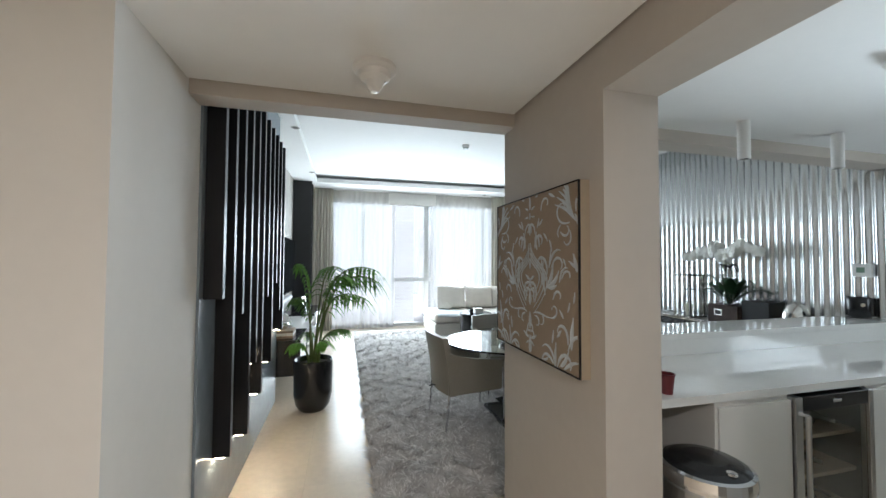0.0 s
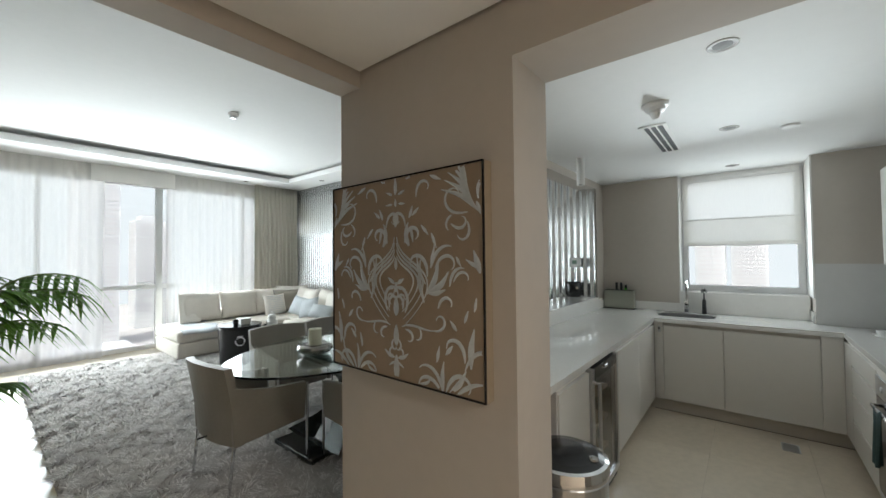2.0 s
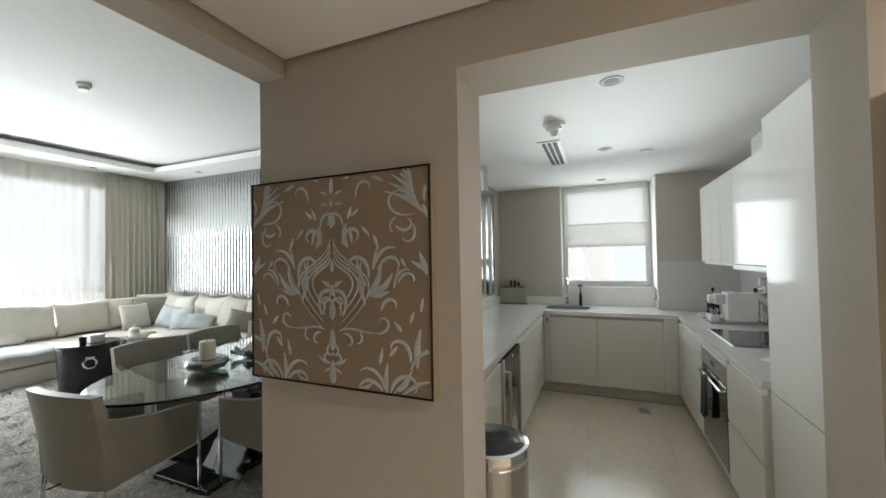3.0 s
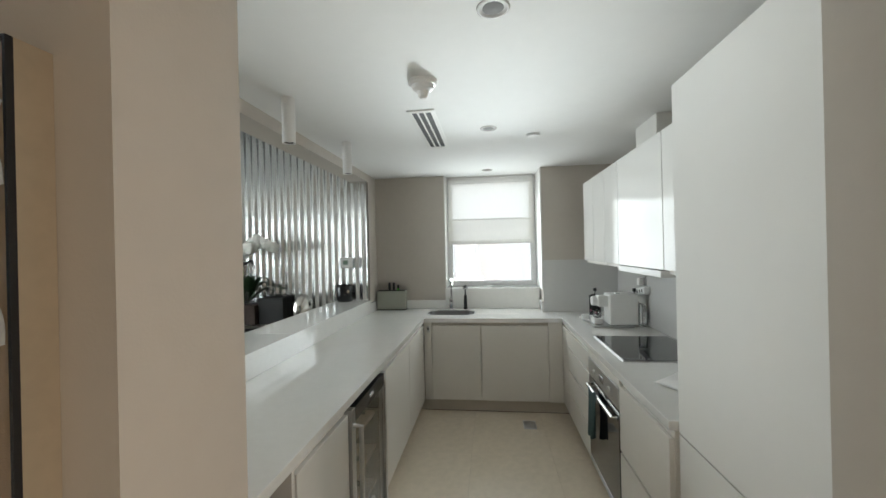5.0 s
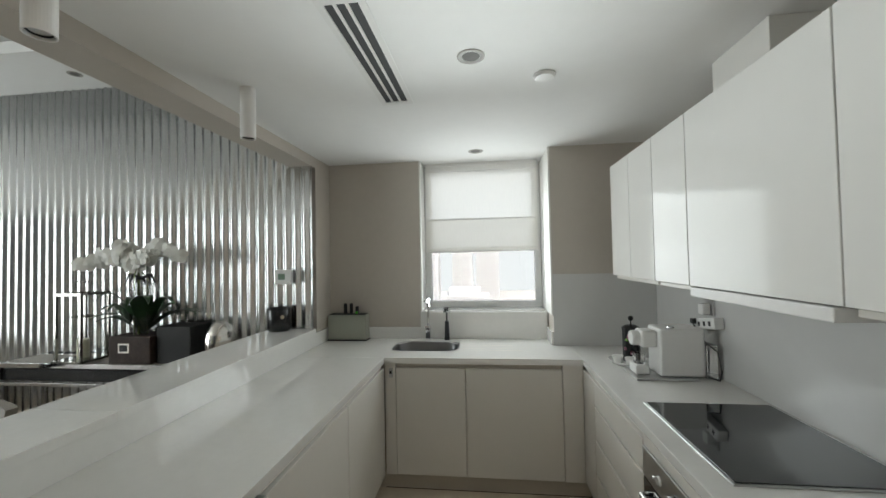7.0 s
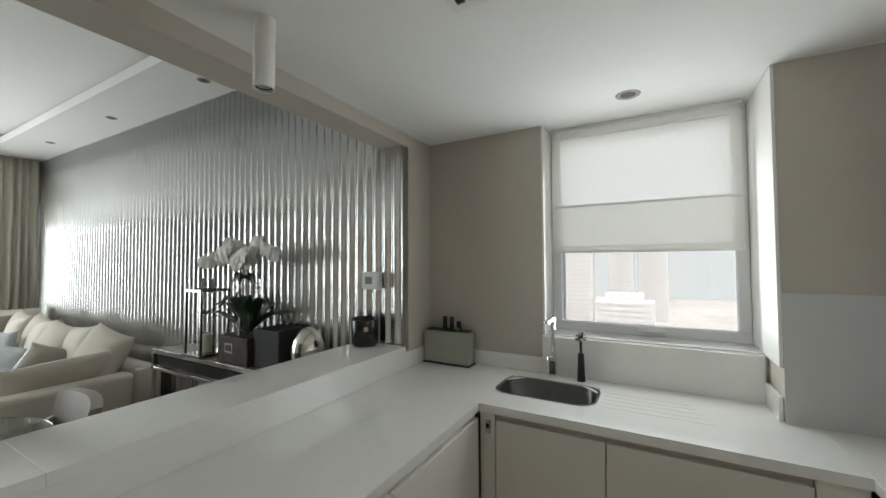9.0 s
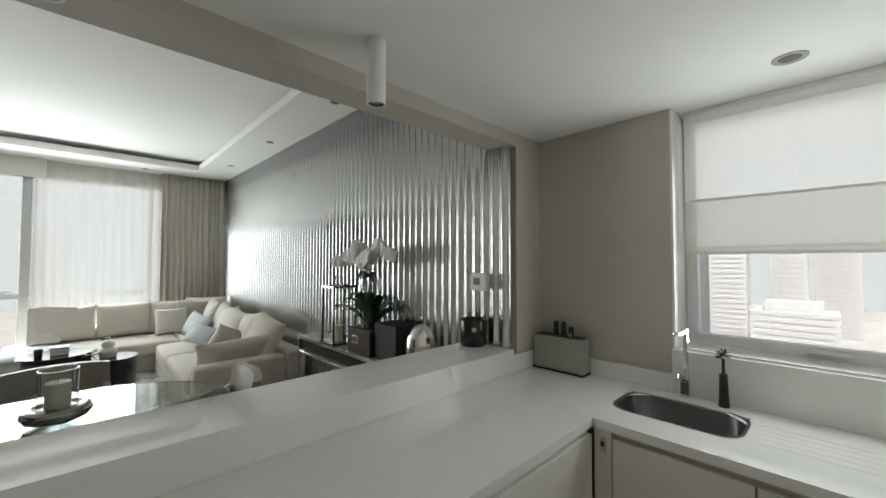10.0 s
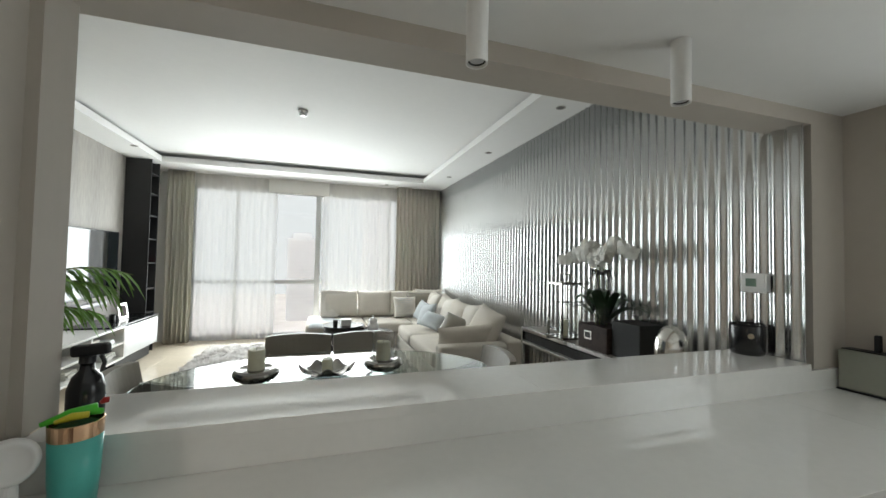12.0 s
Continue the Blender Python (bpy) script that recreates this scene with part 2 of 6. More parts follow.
# ---- mesh helpers ----
def root_of(ob):
    while ob.parent:
        ob = ob.parent
    return ob


def thing(name, at, label, category, group="", kind=""):
    ob = new(name)
    ob.location = at
    ob.empty_display_size = 0.1
    return tagged(ob, label, category, group, kind)


def part(name, bm, material, parent=None, label="", smooth=False):
    """Links a bmesh, made in world places, as one mesh under a thing or a part."""
    me = bpy.data.meshes.new(name)
    if parent is not None:
        bmesh.ops.translate(bm, vec=-root_of(parent).location, verts=bm.verts)
    bmesh.ops.recalc_face_normals(bm, faces=bm.faces)
    bm.to_mesh(me)
    bm.free()
    me.materials.append(material)
    if smooth:
        for p in me.polygons:
            p.use_smooth = True
    ob = new(name, me)
    if parent is not None:
        ob.parent = parent
    if label:
        ob["label"] = label
    return ob


def add_box(bm, x0, x1, y0, y1, z0, z1, bev=0.0, seg=2):
    r = bmesh.ops.create_cube(bm, size=1)
    vs = r["verts"]
    for v in vs:
        v.co = Vector(((x0 + x1) / 2 + v.co.x * (x1 - x0), (y0 + y1) / 2 + v.co.y * (y1 - y0), (z0 + z1) / 2 + v.co.z * (z1 - z0)))
    if bev:
        es = list({e for v in vs for e in v.link_edges})
        bmesh.ops.bevel(bm, geom=es, offset=bev, segments=seg, profile=0.5, affect="EDGES")
    return bm


def box(x0, x1, y0, y1, z0, z1, bev=0.0, seg=2):
    return add_box(bmesh.new(), x0, x1, y0, y1, z0, z1, bev, seg)


def add_lathe(bm, cx, cy, prof, n=28, sx=1.0, sy=1.0):
    """Turns a profile of (radius, height) pairs round an upright axis."""
    rings = []
    for r, z in prof:
        if r < 1e-5:
            rings.append([bm.verts.new((cx, cy, z))])
        else:
            rings.append([bm.verts.new((cx + sx * r * math.cos(2 * math.pi * i / n), cy + sy * r * math.sin(2 * math.pi * i / n), z)) for i in range(n)])
    for a, b in zip(rings, rings[1:]):
        for i in range(n):
            j = (i + 1) % n
            q = [a[i % len(a)], a[j % len(a)], b[j % len(b)], b[i % len(b)]]
            q = list(dict.fromkeys(q))
            if len(q) > 2:
                bm.faces.new(q)
    return bm


def lathe(cx, cy, prof, n=28, sx=1.0, sy=1.0):
    return add_lathe(bmesh.new(), cx, cy, prof, n, sx, sy)


def add_tube(bm, pts, rad, n=8, closed=False):
    """A round rod along a line of points; rad is a number or one per point."""
    pts = [Vector(p) for p in pts]
    rads = rad if isinstance(rad, (list, tuple)) else [rad] * len(pts)
    rings, up = [], Vector((0, 0, 1))
    for i, p in enumerate(pts):
        if closed:
            d = pts[(i + 1) % len(pts)] - pts[i - 1]
        else:
            d = pts[min(i + 1, len(pts) - 1)] - pts[max(i - 1, 0)]
        d.normalize()
        s = d.cross(up if abs(d.z) < 0.95 else Vector((1, 0, 0))).normalized()
        t = s.cross(d)
        rings.append([bm.verts.new(p + rads[i] * (math.cos(a) * s + math.sin(a) * t)) for a in (2 * math.pi * k / n for k in range(n))])
    pairs = list(zip(rings, rings[1:])) + ([(rings[-1], rings[0])] if closed else [])
    for a, b in pairs:
        for k in range(n):
            bm.faces.new((a[k], a[(k + 1) % n], b[(k + 1) % n], b[k]))
    if not closed:
        bm.faces.new(rings[0][::-1])
        bm.faces.new(rings[-1])
    return bm


def tube(pts, rad, n=8, closed=False):
    return add_tube(bmesh.new(), pts, rad, n, closed)


def prism(poly, z0, z1, bev=0.0):
    """An upright prism over a flat outline."""
    bm = bmesh.new()
    a = [bm.verts.new((x, y, z0)) for x, y in poly]
    b = [bm.verts.new((x, y, z1)) for x, y in poly]
    bm.faces.new(a[::-1])
    bm.faces.new(b)
    for i in range(len(a)):
        j = (i + 1) % len(a)
        bm.faces.new((a[i], a[j], b[j], b[i]))
    if bev:
        es = [e for e in bm.edges if abs(e.verts[0].co.z - e.verts[1].co.z) < 1e-6]
        bmesh.ops.bevel(bm, geom=es, offset=bev, segments=2, profile=0.5, affect="EDGES")
    return bm


def cushion(w, h, d, puff=1.0, n=14):
    """A stuffed cushion, upright in x and z, thick along y, with drawn-out corners."""
    bm = bmesh.new()
    grid = {}
    for side in (1, -1):
        for i in range(n + 1):
            for j in range(n + 1):
                u, v = 2 * i / n - 1, 2 * j / n - 1
                if side < 0 and (i in (0, n) or j in (0, n)):
                    grid[side, i, j] = grid[1, i, j]
                    continue
                edge = (1 - abs(u) ** 2.6) * (1 - abs(v) ** 2.6)
                t = d / 2 * max(0.0, edge) ** 0.5 * puff
                pinch = 1 - 0.07 * (1 - abs(u) ** 2) * (abs(v) ** 6) * 1.0
                pinch2 = 1 - 0.07 * (1 - abs(v) ** 2) * (abs(u) ** 6)
                wob = 0.012 * noise.noise((u * 1.7 + w * 9, v * 1.7, side * 3.1 + h * 5))
                grid[side, i, j] = bm.verts.new((u * w / 2 * pinch2, side * t + wob * edge, v * h / 2 * pinch))
        for i in range(n):
            for j in range(n):
                q = [grid[side, i, j], grid[side, i + 1, j], grid[side, i + 1, j + 1], grid[side, i, j + 1]]
                bm.faces.new(q if side < 0 else q[::-1])
    return bm


def place(bm, m):
    bmesh.ops.transform(bm, matrix=m, verts=bm.verts)
    return bm


def structure(name, bm, material, label=""):
    ob = part(name, bm, material)
    return tagged(ob, label or name.replace("_", " "), "", "", "structure")

# ---- the setting ----
CEIL_K, CEIL_H, SOFFIT, CEIL_L = 2.378, 2.333, 3.05, 3.2
structure("floor", box(-2.6, 5.4, -3.2, 9.15, -0.2, -0.012), M["grout"], "screed and grout bed under the floor tiles")
# hall
structure("wall_hall_east_south", box(1.17, 1.42, -3.2, 0.535, 0, 3.5), M["wall"], "plain beige painted hall wall")
structure("wall_hall_east_lintel", box(1.17, 1.42, 0.535, 1.546, 2.15, 3.5), M["wall"], "beige lintel over the kitchen opening")
structure("wall_hall_east_pier", box(1.17, 1.42, 1.546, 2.44, 0, 3.5), M["wall"], "beige painted pier between hall and kitchen")
structure("wall_hall_west_stub", box(-2.6, -0.463, 1.725, 2.455, 0, 3.5), M["wall_white"], "off-white painted wall end beside the hall")
structure("wall_hall_west", box(-2.6, -2.4, -3.2, 1.725, 0, 2.5), M["wall"], "beige hall wall")
structure("wall_hall_south", box(-2.4, 1.17, -3.2, -3.0, 0, 2.5), M["wall"], "beige hall end wall")
structure("roof", box(-2.6, 5.3, -3.2, 9.15, 3.501, 3.7), M["ceiling"], "concrete slab over the flat")
structure("ceiling_hall", box(-2.4, 1.158, -3.0, 2.288, CEIL_H, 3.4), M["ceiling"], "white plaster hall ceiling")
structure("beam_hall", box(-0.463, 1.17, 2.30, 2.44, 2.267, 3.5), M["wall"], "beige beam between hall and living room")
# kitchen
structure("wall_pass_low", box(1.42, 4.66, 2.352, 2.52, 0, 1.003), M["wall"], "half-height wall under the pass-through ledge")
structure("beam_pass", box(1.42, 5.3, 2.352, 2.54, 2.30, 3.5), M["wall"], "beige beam over the pass-through opening")
structure("wall_pass_west", box(1.42, 1.452, 2.352, 2.50, 1.043, 2.30), M["wall"], "beige jamb of the pass-through")
structure("wall_pass_east", box(4.66, 5.3, 2.352, 2.54, 0, 2.30), M["wall"], "beige jamb of the pass-through")
structure("wall_kitchen_east", box(4.928, 5.3, 1.568, 2.352, 0, 2.6), M["wall"], "beige kitchen wall beside the window")
structure("wall_under_window", box(4.928, 5.3, 0.532, 1.568, 0, 1.12), M["wall_white"], "wall under the kitchen window")
structure("wall_kitchen_nib", box(4.692, 5.3, -0.4, 0.532, 0, 2.6), M["wall"], "beige projecting wall beside the window")
structure("wall_kitchen_south", box(1.42, 4.692, -0.4, -0.2, 0, 2.6), M["wall"], "kitchen back wall behind the units")
structure("ceiling_kitchen", box(1.42, 5.3, -0.2, 2.352, CEIL_K, 2.62), M["ceiling"], "white plaster kitchen ceiling")
for nm, b in (("wall_reveal_north", (4.928, 5.3, 1.556, 1.567, 1.121, CEIL_K - 0.002)), ("wall_reveal_south", (4.69, 5.3, 0.533, 0.545, 1.121, CEIL_K - 0.002))):
    structure(nm, box(*b), M["wall_white"], "white reveal of the kitchen window")
# living room
structure("wall_east", box(4.63, 4.9, 2.54, 9.15, 0, 3.5), M["wall_white"], "living room wall behind the corrugated cladding")
structure("wall_west", box(-0.95, -0.72, 2.455, 9.15, 0, 3.5), M["stone"], "streaked grey concrete-look television wall")
structure("wall_slats_back", box(-0.72, -0.45, 2.455, 4.72, 0, 3.048), M["slate"], "glossy blue-grey panelled wall behind the black slats")
structure("wall_north_head", box(-0.72, 4.63, 8.98, 9.15, 2.86, 3.5), M["wall_white"], "wall over the living room window")
structure("wall_north_west", box(-0.72, -0.1, 8.98, 9.15, 0, 2.86), M["wall_white"], "wall beside the living room window")
structure("wall_north_east", box(4.3, 4.63, 8.98, 9.15, 0, 2.86), M["wall_white"], "wall beside the living room window")
structure("ceiling_living", box(-0.95, 4.9, 2.44, 9.15, CEIL_L, 3.5), M["ceiling"], "white raised living room ceiling")
CX0, CX1, CY0, CY1 = -0.3, 4.05, 3.05, 8.17
bm = bmesh.new()
for b in ((-0.72, CX0, 2.54, 8.98), (CX1, 4.63, 2.54, 8.98), (CX0, CX1, 2.54, CY0), (CX0, CX1, CY1, 8.98)):
    add_box(bm, b[0], b[1], b[2], b[3], SOFFIT, SOFFIT + 0.085)
structure("ceiling_soffit", bm, M["ceiling"], "white dropped plaster border round the ceiling")
bm = bmesh.new()
for b in ((-0.72, CX0 - 0.22, 2.54, 8.98), (CX1 + 0.22, 4.63, 2.54, 8.98), (CX0 - 0.22, CX1 + 0.22, 2.54, CY0 - 0.22), (CX0 - 0.22, CX1 + 0.22, CY1 + 0.22, 8.98)):
    add_box(bm, b[0], b[1], b[2], b[3], SOFFIT + 0.087, CEIL_L - 0.002)
structure("ceiling_soffit_back", bm, M["ceiling"], "back of the dark cove recess round the ceiling")

# corrugated cladding
PITCH, AMP = 0.076, 0.0095
nseg = int((8.955 - 2.356) / PITCH * 14)
vs, fs = [], []
for i in range(nseg + 1):
    y = 2.356 + (8.955 - 2.356) * i / nseg
    x = 4.603 + AMP * math.sin(2 * math.pi * y / PITCH) + 0.0012 * math.sin(y * 9.1)
    for k, z in enumerate((0.0, 0.9, 1.9, 3.048)):
        vs.append((x + 0.0015 * math.sin(y * 3 + z * 2.3), y, z))
for i in range(nseg):
    for k in range(3):
        a = i * 4 + k
        fs.append((a, a + 1, a + 5, a + 4))
me = bpy.data.meshes.new("wall_cladding")
me.from_pydata(vs, [], fs)
me.materials.append(M["zinc"])
for p in me.polygons:
    p.use_smooth = True
ob = new("wall_cladding", me)
so = ob.modifiers.new("thickness", "SOLIDIFY")
so.thickness = 0.0015
tagged(ob, "shiny corrugated galvanised steel wall cladding", "", "", "structure")

# living room window
win = thing("window_1", (2.1, 9.05, 0), "tall living room window with grey aluminium frame", "window", "", "structure")
bm = bmesh.new()
for b in ((-0.1, 4.3, 9.03, 9.1, 0.0, 0.07), (-0.1, 4.3, 9.03, 9.1, 2.79, 2.86), (-0.1, -0.04, 9.03, 9.1, 0.07, 2.79), (4.24, 4.3, 9.03, 9.1, 0.07, 2.79),
          (2.06, 2.16, 9.025, 9.105, 0.07, 2.79), (0.62, 0.68, 9.03, 9.1, 0.07, 2.79), (3.5, 3.56, 9.03, 9.1, 0.07, 2.79), (-0.04, 4.24, 9.032, 9.098, 1.03, 1.1)):
    add_box(bm, *b, 0.004)
part("frame", bm, M["alu"], win)
for i, (a, b) in enumerate(((-0.04, 0.62), (0.68, 2.06), (2.16, 3.5), (3.56, 4.24))):
    for z0, z1 in ((0.07, 1.03), (1.1, 2.79)):
        g = part("pane", box(a, b, 9.06, 9.068, z0, z1), M["pane"], win)
        g.visible_shadow = False
part("handle", tube([(2.0, 9.02, 1.13), (1.95, 9.0, 1.13), (1.8, 9.0, 1.14)], 0.012), M["alu"], win)
structure("blind_box", box(1.2, 2.3, 8.86, 8.975, 2.78, 3.046), M["wall_white"], "pale pelmet board over the window")

# kitchen window
kw = thing("window_2", (5.2, 1.05, 1.12), "kitchen window with white frame over the sink", "window", "", "structure")
bm = bmesh.new()
for b in ((5.14, 5.2, 0.547, 1.554, 1.121, 1.18), (5.14, 5.2, 0.547, 1.554, 2.3, 2.376), (5.14, 5.2, 0.547, 0.6, 1.18, 2.3), (5.14, 5.2, 1.5, 1.554, 1.18, 2.3)):
    add_box(bm, *b, 0.004)
part("frame", bm, M["wframe"], kw)
g = part("pane", box(5.165, 5.171, 0.6, 1.5, 1.18, 2.3), M["pane"], kw)
g.visible_shadow = False
part("handle", box(5.11, 5.138, 0.93, 1.07, 1.15, 1.168, 0.005), M["wframe"], kw)
part("sill", box(4.93, 5.14, 0.547, 1.554, 1.121, 1.128), M["quartz"], kw)

# ---- kitchen ----
def cabinet(name, x0, x1, y0, y1, z0, z1, label, door_axis, doors, material, group="kitchen units", gap=0.003, thick=0.02, front=1):
    """A carcass with door or drawer fronts on one side. doors: (a0, a1, z0, z1) along the front."""
    t = thing(name, ((x0 + x1) / 2, (y0 + y1) / 2, z0), label, "cabinet", group)
    part("body", box(x0, x1, y0, y1, z0, z1, 0.001, 1), M["lacquer"], t)
    for a0, a1, b0, b1 in doors:
        if door_axis == "x":
            f = (y1, y1 + thick) if front > 0 else (y0 - thick, y0)
            bm = box(a0 + gap, a1 - gap, f[0] + 0.0005 * front, f[1], b0 + gap, b1 - gap, 0.002, 2)
        else:
            f = (x0 - thick, x0)
            bm = box(f[0], f[1] - 0.0005, a0 + gap, a1 - gap, b0 + gap, b1 - gap, 0.002, 2)
        part("door" if b1 - b0 > 0.4 else "drawer_front", bm, material, t)
    return t


# north run, under the pass-through
NF = 1.735
cabinet("base_cabinet", 1.905, 2.36, NF, 2.34, 0.12, 0.86, "cream handleless base cabinet beside the wine fridge", "x", [(1.905, 2.36, 0.12, 0.835)], M["lacquer"], front=-1)
cabinet("base_cabinet", 2.925, 3.64, NF, 2.34, 0.12, 0.86, "cream handleless base cabinet under the quartz worktop", "x", [(2.925, 3.64, 0.12, 0.835)], M["lacquer"], front=-1)
cabinet("base_cabinet", 3.64, 4.30, NF, 2.34, 0.12, 0.86, "cream handleless corner base cabinet under the worktop", "x", [(3.64, 4.30, 0.12, 0.835)], M["lacquer"], front=-1)
t = thing("bin_niche", (1.66, 2.0, 0), "open dark niche under the worktop for the bin", "cabinet", "kitchen units")
part("side_panel", box(1.885, 1.904, 1.72, 2.34, 0, 0.86, 0.001, 1), M["lacquer"], t)
part("back_panel", box(1.421, 1.885, 2.32, 2.34, 0, 0.86), M["plinth"], t)
t = thing("plinth", (3.4, 1.78, 0), "beige plinth board under the base cabinets", "plinth")
part("board_long", box(1.905, 4.37, NF + 0.045, NF + 0.06, -0.011, 0.118), M["plinth"], t)
part("board_sink", box(4.375, 4.39, 0.36, NF + 0.06, -0.011, 0.118), M["plinth"], t)
part("board_south", box(2.25, 4.37, 0.335, 0.35, -0.011, 0.118), M["plinth"], t)
part("sealant", box(4.371, 4.3745, 0.36, 1.73, 0.0, 0.003), M["bark"], t)
# worktops
t = thing("worktop", (3.0, 2.0, 0.86), "white quartz worktop running round three sides", "worktop")
wt = bmesh.new()
for b in ((1.421, 4.30, 1.712, 2.349), ):
    add_box(wt, b[0], b[1], b[2], b[3], 0.862, 0.9, 0.0012)
part("slab", wt, M["quartz"], t)
SX0, SX1, SY0, SY1 = 4.49, 4.78, 1.24, 1.715
wt = bmesh.new()
for b in ((4.3008, SX0, 0.422, 2.349), (SX1, 4.926, 0.54, 2.349), (SX0, SX1, SY1, 2.349), (SX0, SX1, 0.422, SY0)):
    add_box(wt, b[0], b[1], b[2], b[3], 0.862, 0.9)
part("sink_slab", wt, M["quartz"], t)
part("south_slab", box(2.245, 4.69, -0.198, 0.4215, 0.862, 0.9, 0.003), M["quartz"], t)
for k in range(5):
    y0 = 1.21
    part("drain_groove", box(4.52 + k * 0.05, 4.525 + k * 0.05, 0.78 + 0.02 * k, y0, 0.8995, 0.9006), M["plinth"], t)
for nm, b in (("upstand", (4.908, 4.9265, 1.57, 2.33, 0.9, 0.992)), ("upstand", (4.906, 4.9265, 0.545, 1.569, 0.9, 1.118)), ("upstand", (4.70, 4.905, 0.534, 0.55, 0.9, 1.0)),
              ("upstand", (1.455, 4.90, 2.331, 2.3505, 0.9, 1.002))):
    part(nm, box(*b, 0.002), M["quartz"], t)
t = thing("ledge", (3.0, 2.5, 1.0), "raised white quartz breakfast ledge of the pass-through", "ledge")
part("slab", box(1.454, 3.02, 2.322, 2.68, 1.004, 1.041, 0.0012), M["quartz"], t)
part("slab", box(3.0203, 4.585, 2.322, 2.68, 1.004, 1.041, 0.0012), M["quartz"], t)
# sink
t = thing("sink", (4.63, 1.48, 0.7), "undermounted stainless steel kitchen sink", "sink")
bm = bmesh.new()


def rrect(x0, x1, y0, y1, r, n=6):
    out = []
    for cx, cy, a in ((x1 - r, y1 - r, 0), (x0 + r, y1 - r, 90), (x0 + r, y0 + r, 180), (x1 - r, y0 + r, 270)):
        out += [(cx + r * math.cos(radians(a + 90 * k / n)), cy + r * math.sin(radians(a + 90 * k / n))) for k in range(n + 1)]
    return out


rings = []
for ins, z in ((-0.012, 0.9008), (0.0, 0.9012), (0.004, 0.893), (0.008, 0.77), (0.03, 0.745)):
    rings.append([bm.verts.new((x, y, z)) for x, y in rrect(SX0 + ins, SX1 - ins, SY0 + ins, SY1 - ins, 0.09 - max(0, ins))])
for a, b in zip(rings, rings[1:]):
    for i in range(len(a)):
        j = (i + 1) % len(a)
        bm.faces.new((a[i], a[j], b[j], b[i]))
bm.faces.new(rings[-1])
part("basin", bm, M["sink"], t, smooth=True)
part("drain", lathe(4.64, 1.48, [(0.0, 0.752), (0.03, 0.752), (0.04, 0.747)]), M["chrome"], t)
o = rrect(SX0 - 0.001, SX1 + 0.001, SY0 - 0.001, SY1 + 0.001, 0.09)
for cx, cy, s in ((SX0, SY0, 0), (SX1, SY0, 1), (SX1, SY1, 2), (SX0, SY1, 3)):
    pts = [p for p in o if abs(p[0] - cx) < 0.0925 and abs(p[1] - cy) < 0.0925]
    pts.sort(key=lambda p: math.atan2(p[1] - cy, p[0] - cx))
    bm = bmesh.new()
    bm.faces.new([bm.verts.new((x, y, 0.8995)) for x, y in [(cx, cy)] + pts])
    part("corner_slab", bm, M["quartz"], t)
# tap
t = thing("kitchen_tap", (4.86, 1.5, 0.9), "square chrome mixer tap behind the sink", "tap")
part("base", box(4.845, 4.885, 1.48, 1.52, 0.9, 0.985, 0.004), M["chrome"], t)
part("lever", place(box(-0.055, 0.015, -0.02, 0.02, 0, 0.028, 0.004), pose(4.865, 1.5, 0.987, 0, 12, 0)), M["chrome"], t)
part("neck", box(4.868, 4.893, 1.489, 1.511, 0.985, 1.22, 0.004), M["chrome"], t)
part("spout", box(4.72, 4.893, 1.487, 1.513, 1.2205, 1.238, 0.004), M["chrome"], t)
# dish brush
t = thing("dish_brush", (4.86, 1.345, 0.9), "black dish brush standing upright in a slim holder", "brush")
part("holder", lathe(4.86, 1.345, [(0, 0.9), (0.022, 0.9), (0.02, 0.93), (0.016, 1.05), (0.0, 1.05)], 16), M["black_matt"], t)
part("handle", tube([(4.86, 1.345, 1.045), (4.86, 1.345, 1.12)], 0.007), M["black_matt"], t)
bm = bmesh.new()
rg = random.Random(4)
for k in range(60):
    a, e = rg.uniform(0, 6.28), rg.uniform(-0.6, 1.4)
    d = Vector((math.cos(a) * math.cos(e), math.sin(a) * math.cos(e), math.sin(e)))
    add_tube(bm, [Vector((4.86, 1.345, 1.135)), Vector((4.86, 1.345, 1.135)) + d * 0.032], 0.0016, 3)
part("bristles", bm, M["black_matt"], t)
# knife block
t = thing("knife_block", (4.85, 2.17, 0.9), "sage metal knife block with black handles on the worktop", "knife block")
part("block", box(4.80, 4.895, 2.0, 2.325, 0.908, 1.11, 0.008), M["sage"], t)
part("base", box(4.795, 4.9, 1.995, 2.33, 0.9, 0.9075, 0.002), M["black_matt"], t)
part("top_insert", box(4.81, 4.885, 2.01, 2.315, 1.1105, 1.116, 0.002), M["black_matt"], t)
for y, h in ((2.19, 1.2), (2.14, 1.2), (2.09, 1.175)):
    part("knife_handle", box(4.835, 4.86, y - 0.012, y + 0.012, 1.1165, h, 0.005), M["black_matt"], t)
part("sticker", box(4.832, 4.8345, 2.08, 2.1, 1.117, 1.135), M["green_toy"], t)
# sink-side cabinets
cabinet("sink_cabinet", 4.337, 4.9, 0.44, 1.70, 0.12, 0.735, "cream base cabinet with two doors under the sink", "y", [(1.17, 1.64, 0.12, 0.832), (0.548, 1.17, 0.12, 0.832)], M["lacquer"])
for y0, y1 in ((1.6415, 1.7135), (0.4225, 0.5465)):
    ob = part("filler_panel", box(4.3185, 4.3365, y0, y1, 0.12, 0.858, 0.001, 1), M["lacquer"])
    tagged(ob, "cream filler panel beside the sink cabinet doors", "panel", "kitchen units")
ob = part("sink_rail", box(4.338, 4.36, 0.55, 1.64, 0.7355, 0.858), M["plinth"])
tagged(ob, "beige finger-pull rail under the sink worktop", "rail", "kitchen units")
